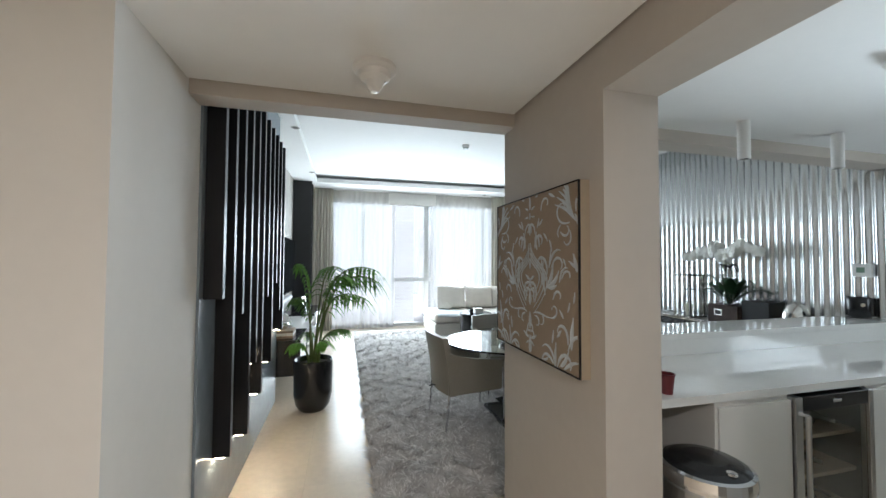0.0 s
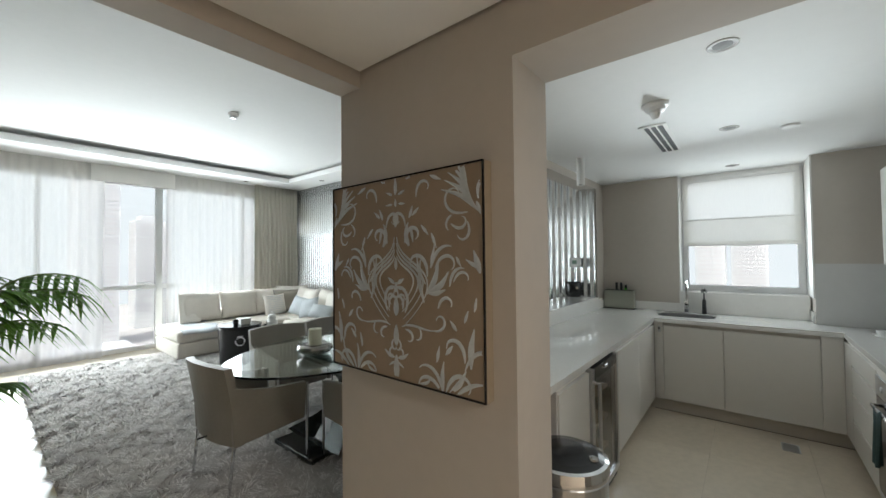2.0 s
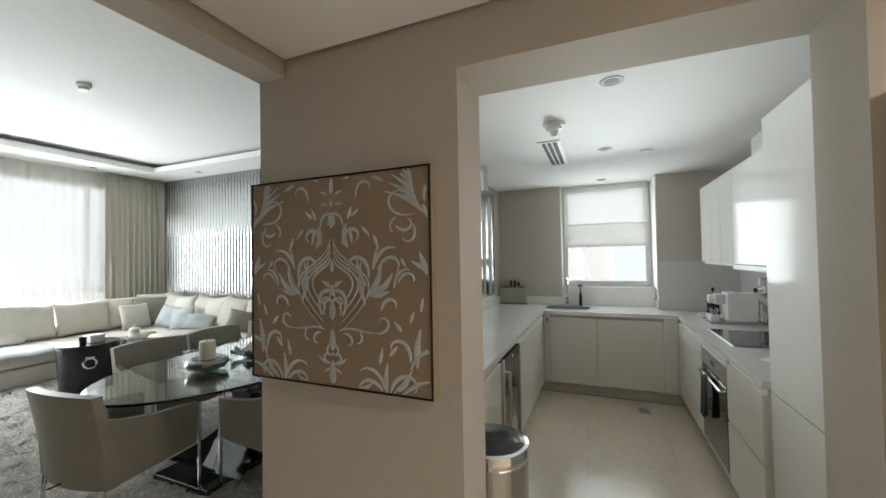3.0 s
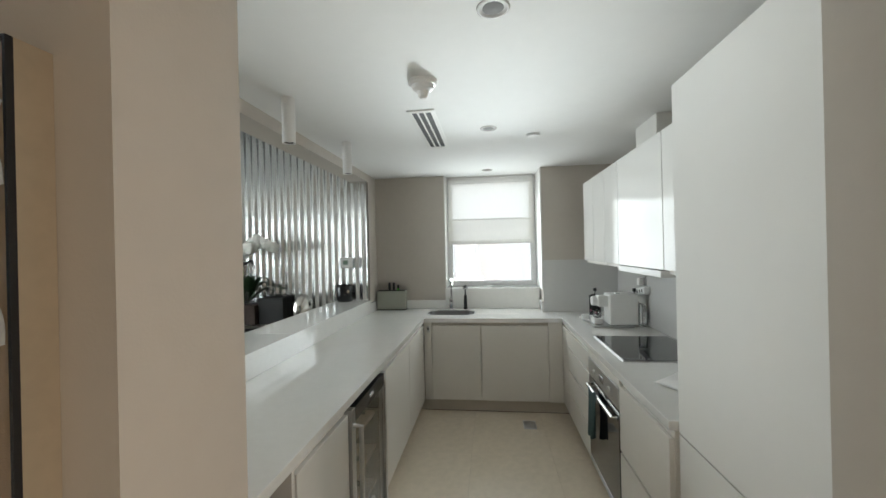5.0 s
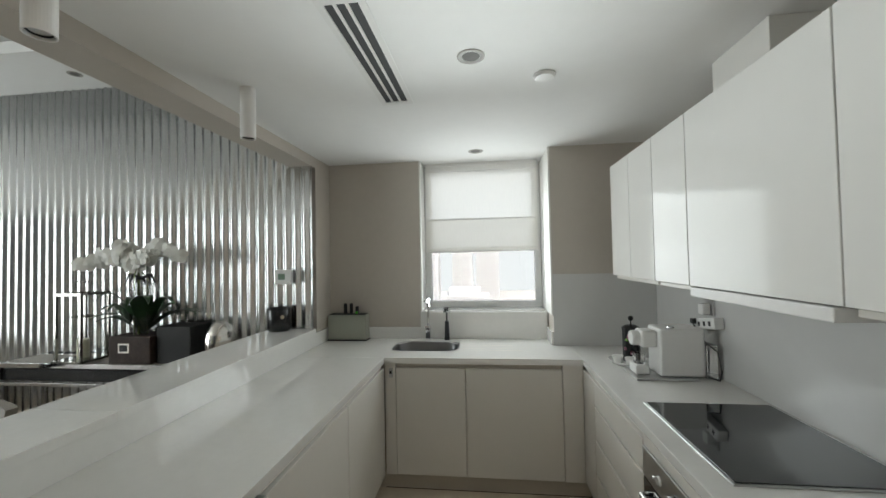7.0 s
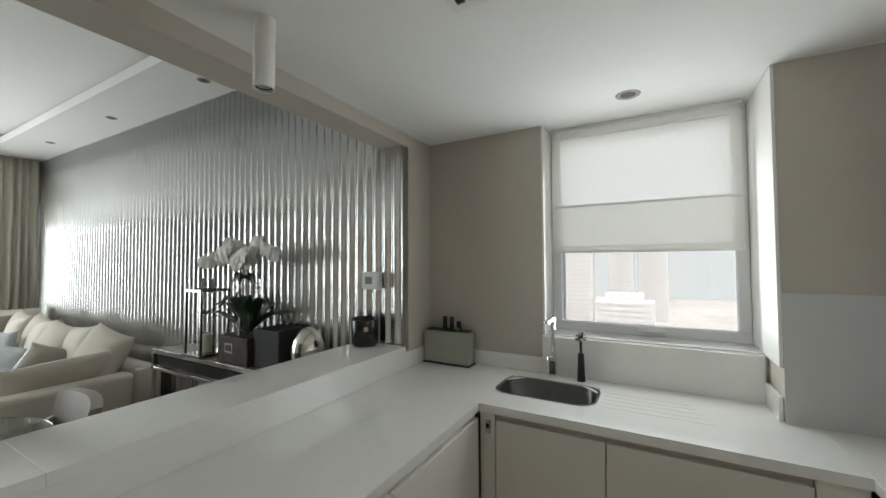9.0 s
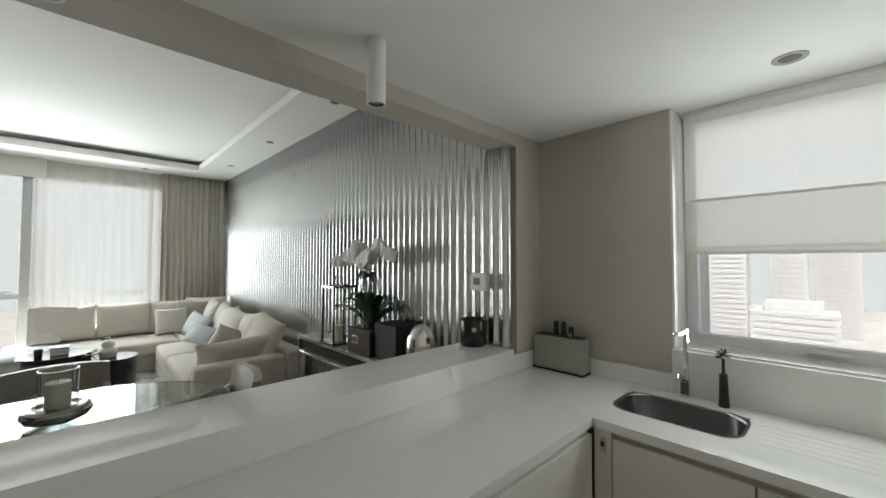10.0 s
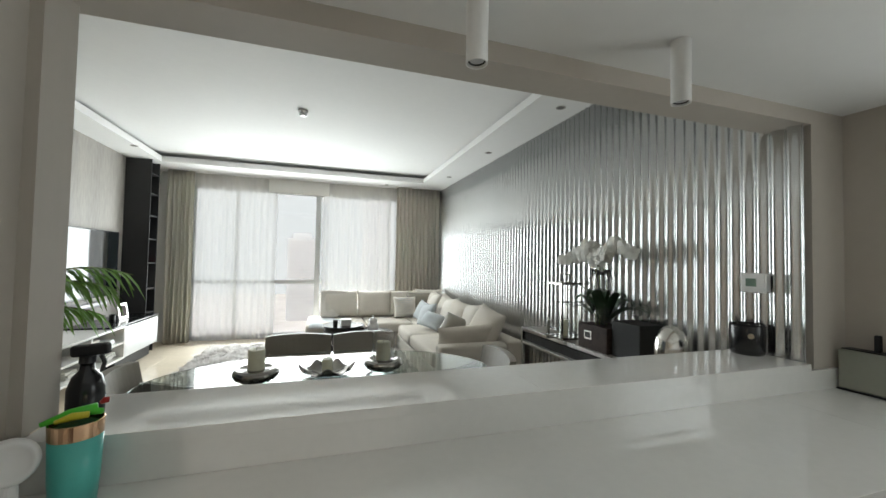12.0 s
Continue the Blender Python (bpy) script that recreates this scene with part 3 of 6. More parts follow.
t = thing("cabinet_lock", (4.33, 1.672, 0.8), "small grey plastic child lock on the cabinet filler", "lock")
part("plate", box(4.308, 4.318, 1.66, 1.685, 0.765, 0.825, 0.003), M["steel"], t)
part("button", box(4.303, 4.3075, 1.665, 1.68, 0.79, 0.812, 0.002), M["black_matt"], t)
# south run
SFY = 0.40
cabinet("drawer_unit", 3.40, 4.08, -0.198, SFY, 0.12, 0.86, "cream four-drawer unit beside the oven", "x", [(3.40, 4.08, 0.70, 0.835), (3.40, 4.08, 0.51, 0.692), (3.40, 4.08, 0.32, 0.502), (3.40, 4.08, 0.12, 0.312)], M["lacquer"])
cabinet("corner_cabinet", 4.08, 4.33, -0.198, SFY, 0.12, 0.86, "cream corner filler unit", "x", [(4.08, 4.33, 0.12, 0.835)], M["lacquer"])
cabinet("drawer_unit", 2.245, 2.80, -0.198, SFY, 0.12, 0.86, "cream deep-drawer unit under the worktop", "x", [(2.245, 2.80, 0.495, 0.835), (2.245, 2.80, 0.12, 0.487)], M["lacquer"])
# oven
t = thing("oven", (3.1, 0.2, 0.12), "built-in steel oven with black glass door", "oven")
part("body", box(2.803, 3.397, -0.15, SFY, 0.14, 0.858), M["black_matt"], t)
part("top_strip", box(2.803, 3.397, SFY, SFY + 0.018, 0.815, 0.857, 0.002), M["lacquer"], t)
cp = part("control_panel", box(2.803, 3.397, SFY + 0.001, SFY + 0.024, 0.7, 0.812, 0.003), M["steel"], t)
for x in (3.25, 2.95):
    part("knob", place(lathe(0, 0, [(0, 0.008), (0.015, 0.008), (0.017, 0.0), (0, 0)], 20), pose(x, SFY + 0.0245, 0.755, -90)), M["alu"], cp)
part("display", box(3.06, 3.14, SFY + 0.0245, SFY + 0.027, 0.74, 0.775), M["black_glass"], cp)
for x in (2.9, 3.02, 3.18, 3.3):
    part("button", box(x - 0.004, x + 0.004, SFY + 0.0245, SFY + 0.028, 0.735, 0.743), M["chrome"], cp)
dr = part("door", box(2.803, 3.397, SFY + 0.001, SFY + 0.022, 0.16, 0.697, 0.003), M["black_glass"], t)
part("handle", tube([(3.36, SFY + 0.022, 0.64), (3.36, SFY + 0.045, 0.64), (2.84, SFY + 0.045, 0.64), (2.84, SFY + 0.022, 0.64)], 0.01, 10), M["dark_silver"], dr)
part("trim", box(2.803, 3.397, SFY + 0.001, SFY + 0.022, 0.122, 0.157, 0.002), M["steel"], t)
# towel
bm = bmesh.new()
nx, nz = 14, 16
g = {}
for i in range(nx + 1):
    for j in range(nz + 1):
        u, v = i / nx, j / nz
        x = 3.28 - 0.17 * u * (1 - 0.25 * v)
        y = SFY + 0.056 + 0.012 * math.sin(u * 13 + v) * v
        g[i, j] = bm.verts.new((x, y, 0.652 - 0.3 * v - 0.02 * math.sin(u * 5)))
for i in range(nx):
    for j in range(nz):
        bm.faces.new((g[i, j], g[i + 1, j], g[i + 1, j + 1], g[i, j + 1]))
ob = part("tea_towel", bm, M["cloth_teal"], smooth=True)
so = ob.modifiers.new("thickness", "SOLIDIFY")
so.thickness = 0.004
tagged(ob, "dark teal tea towel hanging from the oven handle", "towel")
# hob
t = thing("hob", (3.29, 0.08, 0.9), "black glass induction hob with steel trim in the worktop", "hob")
part("trim", box(2.982, 3.598, -0.178, 0.337, 0.9003, 0.905, 0.001, 1), M["steel"], t)
part("glass", box(2.992, 3.588, -0.168, 0.327, 0.9052, 0.9075, 0.001, 1), M["black_glass"], t)
# upper cabinets
UF, UB, UT = 0.162, 1.424, 2.15
for x0, x1, lab, gm in ((3.81, 4.44, "cream gloss upper cabinet beside the window wall", "gloss"), (3.49, 3.81, "cream gloss narrow upper cabinet", "gloss"), (2.81, 3.49, "glossy white upper cabinet over the hob", "gloss"), (2.255, 2.81, "cream gloss upper cabinet beside the tall unit", "gloss")):
    doors = [(x0, x1, UB, UT)] if x1 - x0 < 0.6 or x0 == 2.81 else [(x0, (x0 + x1) / 2, UB, UT), ((x0 + x1) / 2, x1, UB, UT)]
    cabinet("wall_cabinet", x0, x1, -0.198, UF, UB, UT, lab, "x", doors, M[gm])
t = thing("cooker_hood", (3.15, 0, 1.39), "slim white cooker hood under the wall cabinets", "cooker hood")
part("tray", box(2.83, 3.47, -0.19, 0.19, 1.385, 1.4225, 0.004), M["plastic"], t)
part("filter", box(2.88, 3.42, -0.13, 0.12, 1.381, 1.3845), M["steel"], t)
for b in ((2.265, 2.80), (3.50, 3.80), (3.82, 4.42)):
    ob = part("light_pelmet", box(b[0], b[1], 0.13, 0.162, 1.405, 1.4235, 0.002), M["lacquer"])
    tagged(ob, "cream pelmet strip under the wall cabinet", "pelmet", "pelmet strips")
ob = part("duct_cover", box(3.22, 3.55, -0.198, 0.03, 2.151, 2.377, 0.003), M["wall_white"])
tagged(ob, "boxed-in extractor duct above the wall cabinets", "duct cover")
# tall unit
t = thing("tall_cabinet", (1.85, 0.1, 0), "tall white gloss cabinet beside the kitchen entrance", "cabinet", "kitchen units")
part("body", box(1.424, 2.242, -0.198, 0.365, 0.0, 2.15), M["lacquer"], t)
for z0, z1 in ((0.12, 0.853), (0.859, 2.15)):
    for x0, x1 in ((1.43, 2.24), ):
        part("door", box(x0, x1, 0.3655, 0.388, z0, z1, 0.002), M["gloss"], t)
part("plinth_board", box(1.43, 2.24, 0.34, 0.3645, 0, 0.118), M["plinth"], t)
# splashback
structure("trim_splashback", box(2.245, 4.69, -0.1985, -0.192, 0.901, UB - 0.002), M["splash"], "pale grey glossy splashback panel behind the hob")
structure("trim_splashback_return", box(4.6835, 4.6915, -0.19, 0.532, 0.901, 1.426), M["splash"], "pale grey splashback panel on the window wall")
# wine fridge
t = thing("wine_fridge", (2.64, 2.0, 0), "steel wine fridge with glass door and bottles", "wine fridge")
bm = bmesh.new()
for b in ((2.365, 2.92, 2.25, 2.33, 0.02, 0.85), (2.365, 2.385, 1.75, 2.25, 0.02, 0.85), (2.90, 2.92, 1.75, 2.25, 0.02, 0.85), (2.385, 2.90, 1.75, 2.25, 0.02, 0.05), (2.385, 2.90, 1.75, 2.25, 0.82, 0.85)):
    add_box(bm, *b)
part("body", bm, M["black_matt"], t)
bm = bmesh.new()
for b in ((2.365, 2.41, 1.70, 1.742, 0.06, 0.845), (2.885, 2.92, 1.70, 1.742, 0.06, 0.845), (2.41, 2.885, 1.70, 1.742, 0.06, 0.1)):
    add_box(bm, *b, 0.002)
dr = part("door_frame", bm, M["steel"], t)
part("top_band", box(2.411, 2.884, 1.702, 1.742, 0.775, 0.845, 0.002), M["black"], dr)
part("badge", box(2.62, 2.68, 1.699, 1.7015, 0.803, 0.818, 0.0005, 1), M["chrome"], dr)
part("glass", box(2.411, 2.884, 1.712, 1.72, 0.1005, 0.7745), M["smoke_glass"], dr).visible_shadow = False
part("handle", tube([(2.388, 1.70, 0.77), (2.388, 1.665, 0.77), (2.388, 1.665, 0.28), (2.388, 1.70, 0.28)], 0.011, 10), M["steel"], dr)
part("grille", box(2.365, 2.92, 1.72, 1.742, 0.005, 0.055), M["black_matt"], t)
rg = random.Random(9)
for z in (0.2, 0.4, 0.6):
    sh = part("shelf", box(2.39, 2.895, 1.77, 2.24, z, z + 0.02, 0.002), M["oak"], t)
    for x in (2.46, 2.56, 2.67, 2.78):
        if rg.random() < 0.85:
            bt = place(lathe(0, 0, [(0, 0), (0.036, 0.002), (0.037, 0.2), (0.014, 0.25), (0.013, 0.31), (0.0, 0.31)], 14), pose(x, 2.1 if rg.random() < 0.5 else 2.13, z + 0.058, 90))
            part("bottle", bt, M["bottle"] if rg.random() < 0.6 else M["cglass"], sh, "wine bottle lying on the shelf", True)
part("parcel", place(cushion(0.16, 0.12, 0.09), pose(2.56, 1.83, 0.68, 20, 0, 10)), M["silver"], t, "crumpled foil pack on the upper shelf", True)
# bin
t = thing("pedal_bin", (1.68, 1.6, 0), "brushed steel bin with black plastic touch lid", "bin")
BX, BY = 1.685, 1.60
part("body", lathe(BX, BY, [(0, 0.0), (0.165, 0.0), (0.168, 0.03), (0.168, 0.615), (0.16, 0.625), (0.0, 0.625)], 40), M["steel"], t, smooth=False)
part("rim", lathe(BX, BY, [(0.155, 0.6255), (0.172, 0.6255), (0.174, 0.64), (0.17, 0.675), (0.155, 0.68)], 40), M["chrome"], t)
part("lid", lathe(BX, BY, [(0.0, 0.708), (0.08, 0.704), (0.13, 0.693), (0.154, 0.68), (0.153, 0.64)], 40), M["black"], t)
part("release_button", lathe(BX - 0.01, BY - 0.12, [(0.0, 0.703), (0.018, 0.702), (0.02, 0.695)], 16), M["chrome"], t)
part("band", lathe(BX, BY, [(0.1685, 0.0), (0.1695, 0.0), (0.1695, 0.022), (0.1685, 0.022)], 40), M["rubber"], t)
# maroon cup on the worktop
t = thing("plastic_cup", (1.68, 1.78, 0.9), "small maroon plastic cup on the worktop edge", "cup")
part("cup", lathe(1.68, 1.78, [(0, 0.9), (0.025, 0.9), (0.034, 0.985), (0.037, 0.985), (0.037, 0.99), (0.031, 0.99), (0.024, 0.908), (0, 0.908)], 20), M["maroon"], t)
# coffee machine
t = thing("coffee_machine", (4.02, 0.08, 0.9), "white coffee machine standing on a steel drip tray", "coffee machine")
part("tray", box(3.90, 4.10, -0.06, 0.25, 0.901, 0.915, 0.006), M["steel"], t)
part("body", box(3.92, 4.08, -0.1, 0.12, 0.916, 1.165, 0.012, 3), M["plastic"], t)
part("brew_head", box(3.95, 4.05, 0.1205, 0.2, 1.06, 1.15, 0.01), M["plastic"], t)
part("dial", place(lathe(0, 0, [(0, 0.04), (0.036, 0.04), (0.04, 0.03), (0.04, 0), (0, 0)], 24), pose(4.0, 0.2, 1.105, -90)), M["plastic"], t)
part("button", lathe(3.96, 0.05, [(0, 1.172), (0.016, 1.172), (0.018, 1.1655)], 16), M["chrome"], t)
part("cup_stand", box(3.96, 4.06, 0.16, 0.23, 0.9155, 0.965, 0.006), M["plastic"], t)
part("cup", lathe(4.01, 0.195, [(0, 0.966), (0.028, 0.966), (0.035, 1.02), (0.032, 1.02), (0.025, 0.972), (0, 0.972)], 20), M["cglass"], t)
part("water_tank", box(3.925, 4.075, -0.165, -0.105, 0.905, 1.08, 0.008), M["cglass"], t)
# french press on a saucer tray
t = thing("saucer_tray", (4.22, 0.18, 0.9), "oval white tray with black edge for coffee things", "tray")
part("dish", lathe(4.24, 0.16, [(0, 0.901), (0.10, 0.901), (0.125, 0.92), (0.122, 0.922), (0.098, 0.906), (0, 0.906)], 28), M["plastic"], t)
t = thing("coffee_press", (4.27, 0.14, 0.906), "black patterned coffee press with plunger knob", "coffee press")
part("beaker", lathe(4.27, 0.14, [(0, 0.906), (0.05, 0.906), (0.05, 1.1), (0.0, 1.105)], 24), M["black"], t, "dark flowered glass beaker")
for a, z, r, mm in ((150, 1.06, 0.017, "petal_pink"), (118, 0.985, 0.011, "petal_pink"), (165, 0.965, 0.013, "petal_pink"), (128, 1.04, 0.009, "leaf"), (140, 0.935, 0.008, "petal")):
    part("flower_print", place(lathe(0, 0, [(0, 0.003), (r * 0.7, 0.002), (r, 0)], 10), pose(4.27, 0.14, z, 0, 0, a) @ pose(0.0496, 0, 0, 0, 90, 0)), M[mm], t, "printed flower on the beaker")
part("lid", lathe(4.27, 0.14, [(0.052, 1.095), (0.053, 1.11), (0.03, 1.125), (0, 1.128)], 24), M["black"], t)
part("knob", lathe(4.27, 0.14, [(0.004, 1.125), (0.004, 1.15), (0.014, 1.158), (0.016, 1.17), (0.008, 1.182), (0, 1.183)], 16), M["black"], t)
for dx, dy in ((-0.09, 0.03), (-0.04, 0.085)):
    c = thing("espresso_cup", (4.24 + dx, 0.16 + dy, 0.907), "small white espresso cup on the tray", "cup", "espresso cups")
    part("cup", lathe(4.24 + dx, 0.16 + dy, [(0, 0.907), (0.02, 0.907), (0.032, 0.955), (0.029, 0.955), (0.018, 0.913), (0, 0.913)], 18), M["plastic"], c)
# socket strip
t = thing("socket_adapter", (4.03, -0.19, 1.2), "white multi-plug adapter in the splashback socket", "socket")
part("plate", box(3.99, 4.075, -0.1915, -0.182, 1.22, 1.305, 0.003), M["steel"], t)
part("plug", box(4.01, 4.06, -0.1815, -0.14, 1.225, 1.285, 0.006), M["plastic"], t)
part("block", place(box(-0.09, 0.09, 0, 0.05, -0.03, 0.03, 0.006), pose(4.0, -0.19, 1.18, 0, 10, 0)), M["plastic"], t)
for k in (-0.05, 0.0, 0.05):
    part("outlet", place(box(k - 0.01, k + 0.01, 0.0505, 0.052, -0.012, 0.012, 0.001, 1), pose(4.0, -0.19, 1.18, 0, 10, 0)), M["black_matt"], t)
part("black_plug", box(4.075, 4.11, -0.17, -0.12, 1.165, 1.195, 0.006), M["black_matt"], t)
pts = [(4.09, -0.13, 1.165), (4.0, -0.12, 1.1), (3.87, -0.13, 1.06), (3.84, -0.13, 0.97), (3.86, -0.13, 0.92), (3.92, -0.1, 0.925)]
part("cable", tube(pts, 0.004, 6), M["black_matt"], t)
# chopping board and dish on the worktop
t = thing("serving_dish", (2.6, 0.22, 0.9), "white plastic bag with a wooden board on the worktop", "dish")
part("dish", place(cushion(0.24, 0.2, 0.045, 0.9), pose(2.58, 0.17, 0.924, 82, 0, 30)), M["plastic"], t, smooth=True)
part("board", place(box(-0.08, 0.08, -0.05, 0.05, 0, 0.018, 0.004), pose(2.44, 0.17, 0.945, 0, 6, 20)), M["wood"], t)


# ceiling things
def downlight(x, y, z, r=0.042):
    t = thing("downlight", (x, y, z), "recessed round ceiling downlight with grey metal ring", "ceiling light", "recessed downlights")
    part("ring", lathe(x, y, [(r * 0.75, z - 0.001), (r, z - 0.004), (r * 1.12, z - 0.003), (r * 1.15, z)], 24), M["stone"], t)
    part("lamp", lathe(x, y, [(0, z - 0.0035), (r * 0.74, z - 0.0012)], 24), M["lens"], t)


for x, y in ((3.335, 1.06), (4.71, 1.08), (2.04, 1.042)):
    downlight(x, y, CEIL_K, 0.05)
for x, y in ((4.37, 4.165), (4.355, 5.81), (4.34, 7.45), (-0.33, 7.3), (3.4, 8.6), (-0.33, 5.0)):
    downlight(x, y, SOFFIT, 0.042)
t = thing("ceiling_sensor", (3.542, 0.738, CEIL_K), "flat white disc sensor on the kitchen ceiling", "sensor")
part("disc", lathe(3.542, 0.738, [(0, CEIL_K - 0.016), (0.04, CEIL_K - 0.014), (0.05, CEIL_K - 0.006), (0.05, CEIL_K)], 24), M["plastic"], t)


def smoke_detector(x, y, z, label, k):
    t = thing("smoke_detector", (x, y, z), label, "smoke detector", "ceiling smoke detectors")
    part("base", lathe(x, y, [(r * k, z - h * k) for r, h in ((0.07, 0), (0.072, 0.012), (0.062, 0.02), (0.055, 0.022))], 28), M["plastic"], t)
    part("head", lathe(x, y, [(r * k, z - h * k) for r, h in ((0.055, 0.0225), (0.05, 0.04), (0.03, 0.05), (0.022, 0.075), (0.012, 0.085), (0, 0.086))], 28), M["plastic"], t)
    part("led", lathe(x + 0.035 * k, y, [(0, z - 0.05 * k), (0.004, z - 0.049 * k), (0.005, z - 0.045 * k)], 8), M["black_matt"], t)


smoke_detector(2.553, 1.376, CEIL_K, "white smoke detector on the kitchen ceiling", 1.0)
smoke_detector(0.355, 1.965, CEIL_H, "white smoke detector on the hall ceiling", 1.3)
t = thing("motion_detector", (1.945, 5.56, CEIL_L), "small white sensor on the living room ceiling", "sensor")
part("base", lathe(1.945, 5.56, [(0.055, CEIL_L), (0.056, CEIL_L - 0.03), (0.045, CEIL_L - 0.034)], 24), M["plastic"], t)
part("head", lathe(1.945, 5.56, [(0.04, CEIL_L - 0.0345), (0.038, CEIL_L - 0.06), (0.0, CEIL_L - 0.062)], 24), M["alu"], t)
t = thing("ceiling_vent", (3.33, 1.46, CEIL_K), "white linear ceiling vent with three dark slots", "vent")
bm = bmesh.new()
for b in ((2.92, 3.74, 1.375, 1.40), (2.92, 3.74, 1.515, 1.54), (2.92, 2.95, 1.40, 1.515), (3.71, 3.74, 1.40, 1.515)):
    add_box(bm, b[0], b[1], b[2], b[3], CEIL_K - 0.006, CEIL_K - 0.0005)
part("frame", bm, M["plastic"], t)
part("backing", box(2.95, 3.71, 1.40, 1.515, CEIL_K - 0.0012, CEIL_K - 0.0004), M["rubber"], t)
for y in (1.433, 1.474):
    part("slat", box(2.95, 3.71, y, y + 0.011, CEIL_K - 0.006, CEIL_K - 0.0015), M["plastic"], t)
for x in (2.629, 3.46):
    t = thing("spotlight", (x, 2.115, CEIL_K), "white cylinder ceiling spotlight, switched off", "ceiling light", "cylinder spotlights")
    part("tube", lathe(x, 2.115, [(0, CEIL_K - 0.001), (0.034, CEIL_K - 0.001), (0.034, 2.14), (0.03, 2.14), (0.03, 2.155)], 32), M["plastic"], t, smooth=False)
    part("lamp", lathe(x, 2.115, [(0, 2.152), (0.02, 2.15), (0.03, 2.156)], 24), M["alu"], t)
    part("trim_ring", lathe(x, 2.115, [(0.0295, 2.15), (0.025, 2.146), (0.022, 2.15)], 24), M["black_matt"], t)
t = thing("floor_grille", (4.11, 0.9, 0), "dark steel grille set in the floor tiles", "grille")
part("frame", box(4.035, 4.19, 0.70, 0.81, 0.0005, 0.004, 0.001, 1), M["alu"], t)
for k in range(7):
    part("slat", box(4.045 + 0.02 * k, 4.057 + 0.02 * k, 0.71, 0.80, 0.0042, 0.006), M["steel"], t)

# roman blind
t = thing("roman_blind", (5.05, 1.05, 1.6), "half-lowered translucent white roman blind", "blind")


def cloth_sheet(x, y0, y1, z0, z1, amp=0.003):
    bm = bmesh.new()
    g = {}
    for i in range(21):
        for j in range(21):
            u, v = i / 20, j / 20
            g[i, j] = bm.verts.new((x + amp * math.sin(v * 7 + u * 2) + amp * noise.noise((u * 3, v * 3, x)), y0 + (y1 - y0) * u, z0 + (z1 - z0) * v))
    for i in range(20):
        for j in range(20):
            bm.faces.new((g[i, j], g[i + 1, j], g[i + 1, j + 1], g[i, j + 1]))
    return bm


part("cloth", cloth_sheet(5.06, 0.58, 1.53, 1.62, 2.37), M["blind"], t, smooth=True)
part("fold", cloth_sheet(5.045, 0.58, 1.53, 1.612, 1.892), M["blind2"], t, smooth=True)
for y in (0.58, 1.48):
    part("hem", cloth_sheet(5.052, y, y + 0.05, 1.62, 2.35, 0.001), M["blind2"], t, "double-layer side hem", True)
part("hem", cloth_sheet(5.04, 0.58, 1.53, 1.622, 1.652, 0.001), M["blind2"], t, "double-layer bottom hem", True)
for z in (1.615, 1.89, 2.31):
    part("batten", box(5.035, 5.043, 0.577, 1.533, z - 0.007, z + 0.007, 0.003), M["plastic"], t)
part("head_rail", box(5.045, 5.075, 0.575, 1.535, 2.355, 2.377, 0.002), M["plastic"], t)

# ---- hall things ----
def bez(p0, p1, p2, p3, n=12):
    out = []
    for k in range(n + 1):
        t = k / n
        out.append(tuple((1 - t) ** 3 * a + 3 * t * (1 - t) ** 2 * b + 3 * t * t * (1 - t) * c + t ** 3 * d for a, b, c, d in zip(p0, p1, p2, p3)))
    return out


AY0, AY1, AZ0, AZ1, AX = 1.63, 2.437, 1.045, 1.825, 1.124


def add_stroke(bm, pts, w, taper=1.0, lift=0.0045):
    """A raised tapering stroke on the canvas; points in canvas units from -1 to 1."""
    cy, cz, hy, hz = (AY0 + AY1) / 2, (AZ0 + AZ1) / 2, (AY1 - AY0) / 2, (AZ1 - AZ0) / 2
    P = [Vector((0, cy - u * hy, cz + v * hz)) for u, v in pts]
    rows = []
    for i, p in enumerate(P):
        d = (P[min(i + 1, len(P) - 1)] - P[max(i - 1, 0)])
        if d.length < 1e-9:
            continue
        d.normalize()
        s = Vector((0, -d.z, d.y))
        t = i / (len(P) - 1)
        ww = w * hy * 1.0 * math.sin(math.pi * (0.06 + 0.9 * t ** 0.8)) ** taper + 0.0006
        c = p + Vector((AX, 0, 0))
        for q in (c,):
            q.y = min(AY1 - 0.006, max(AY0 + 0.006, q.y))
            q.z = min(AZ1 - 0.006, max(AZ0 + 0.006, q.z))
        rows.append([bm.verts.new(c + s * ww - Vector((0.0008, 0, 0))), bm.verts.new(c - Vector((lift, 0, 0))), bm.verts.new(c - s * ww - Vector((0.0008, 0, 0)))])
    for a, b in zip(rows, rows[1:]):
        bm.faces.new((a[0], a[1], b[1], b[0]))
        bm.faces.new((a[1], a[2], b[2], b[1]))


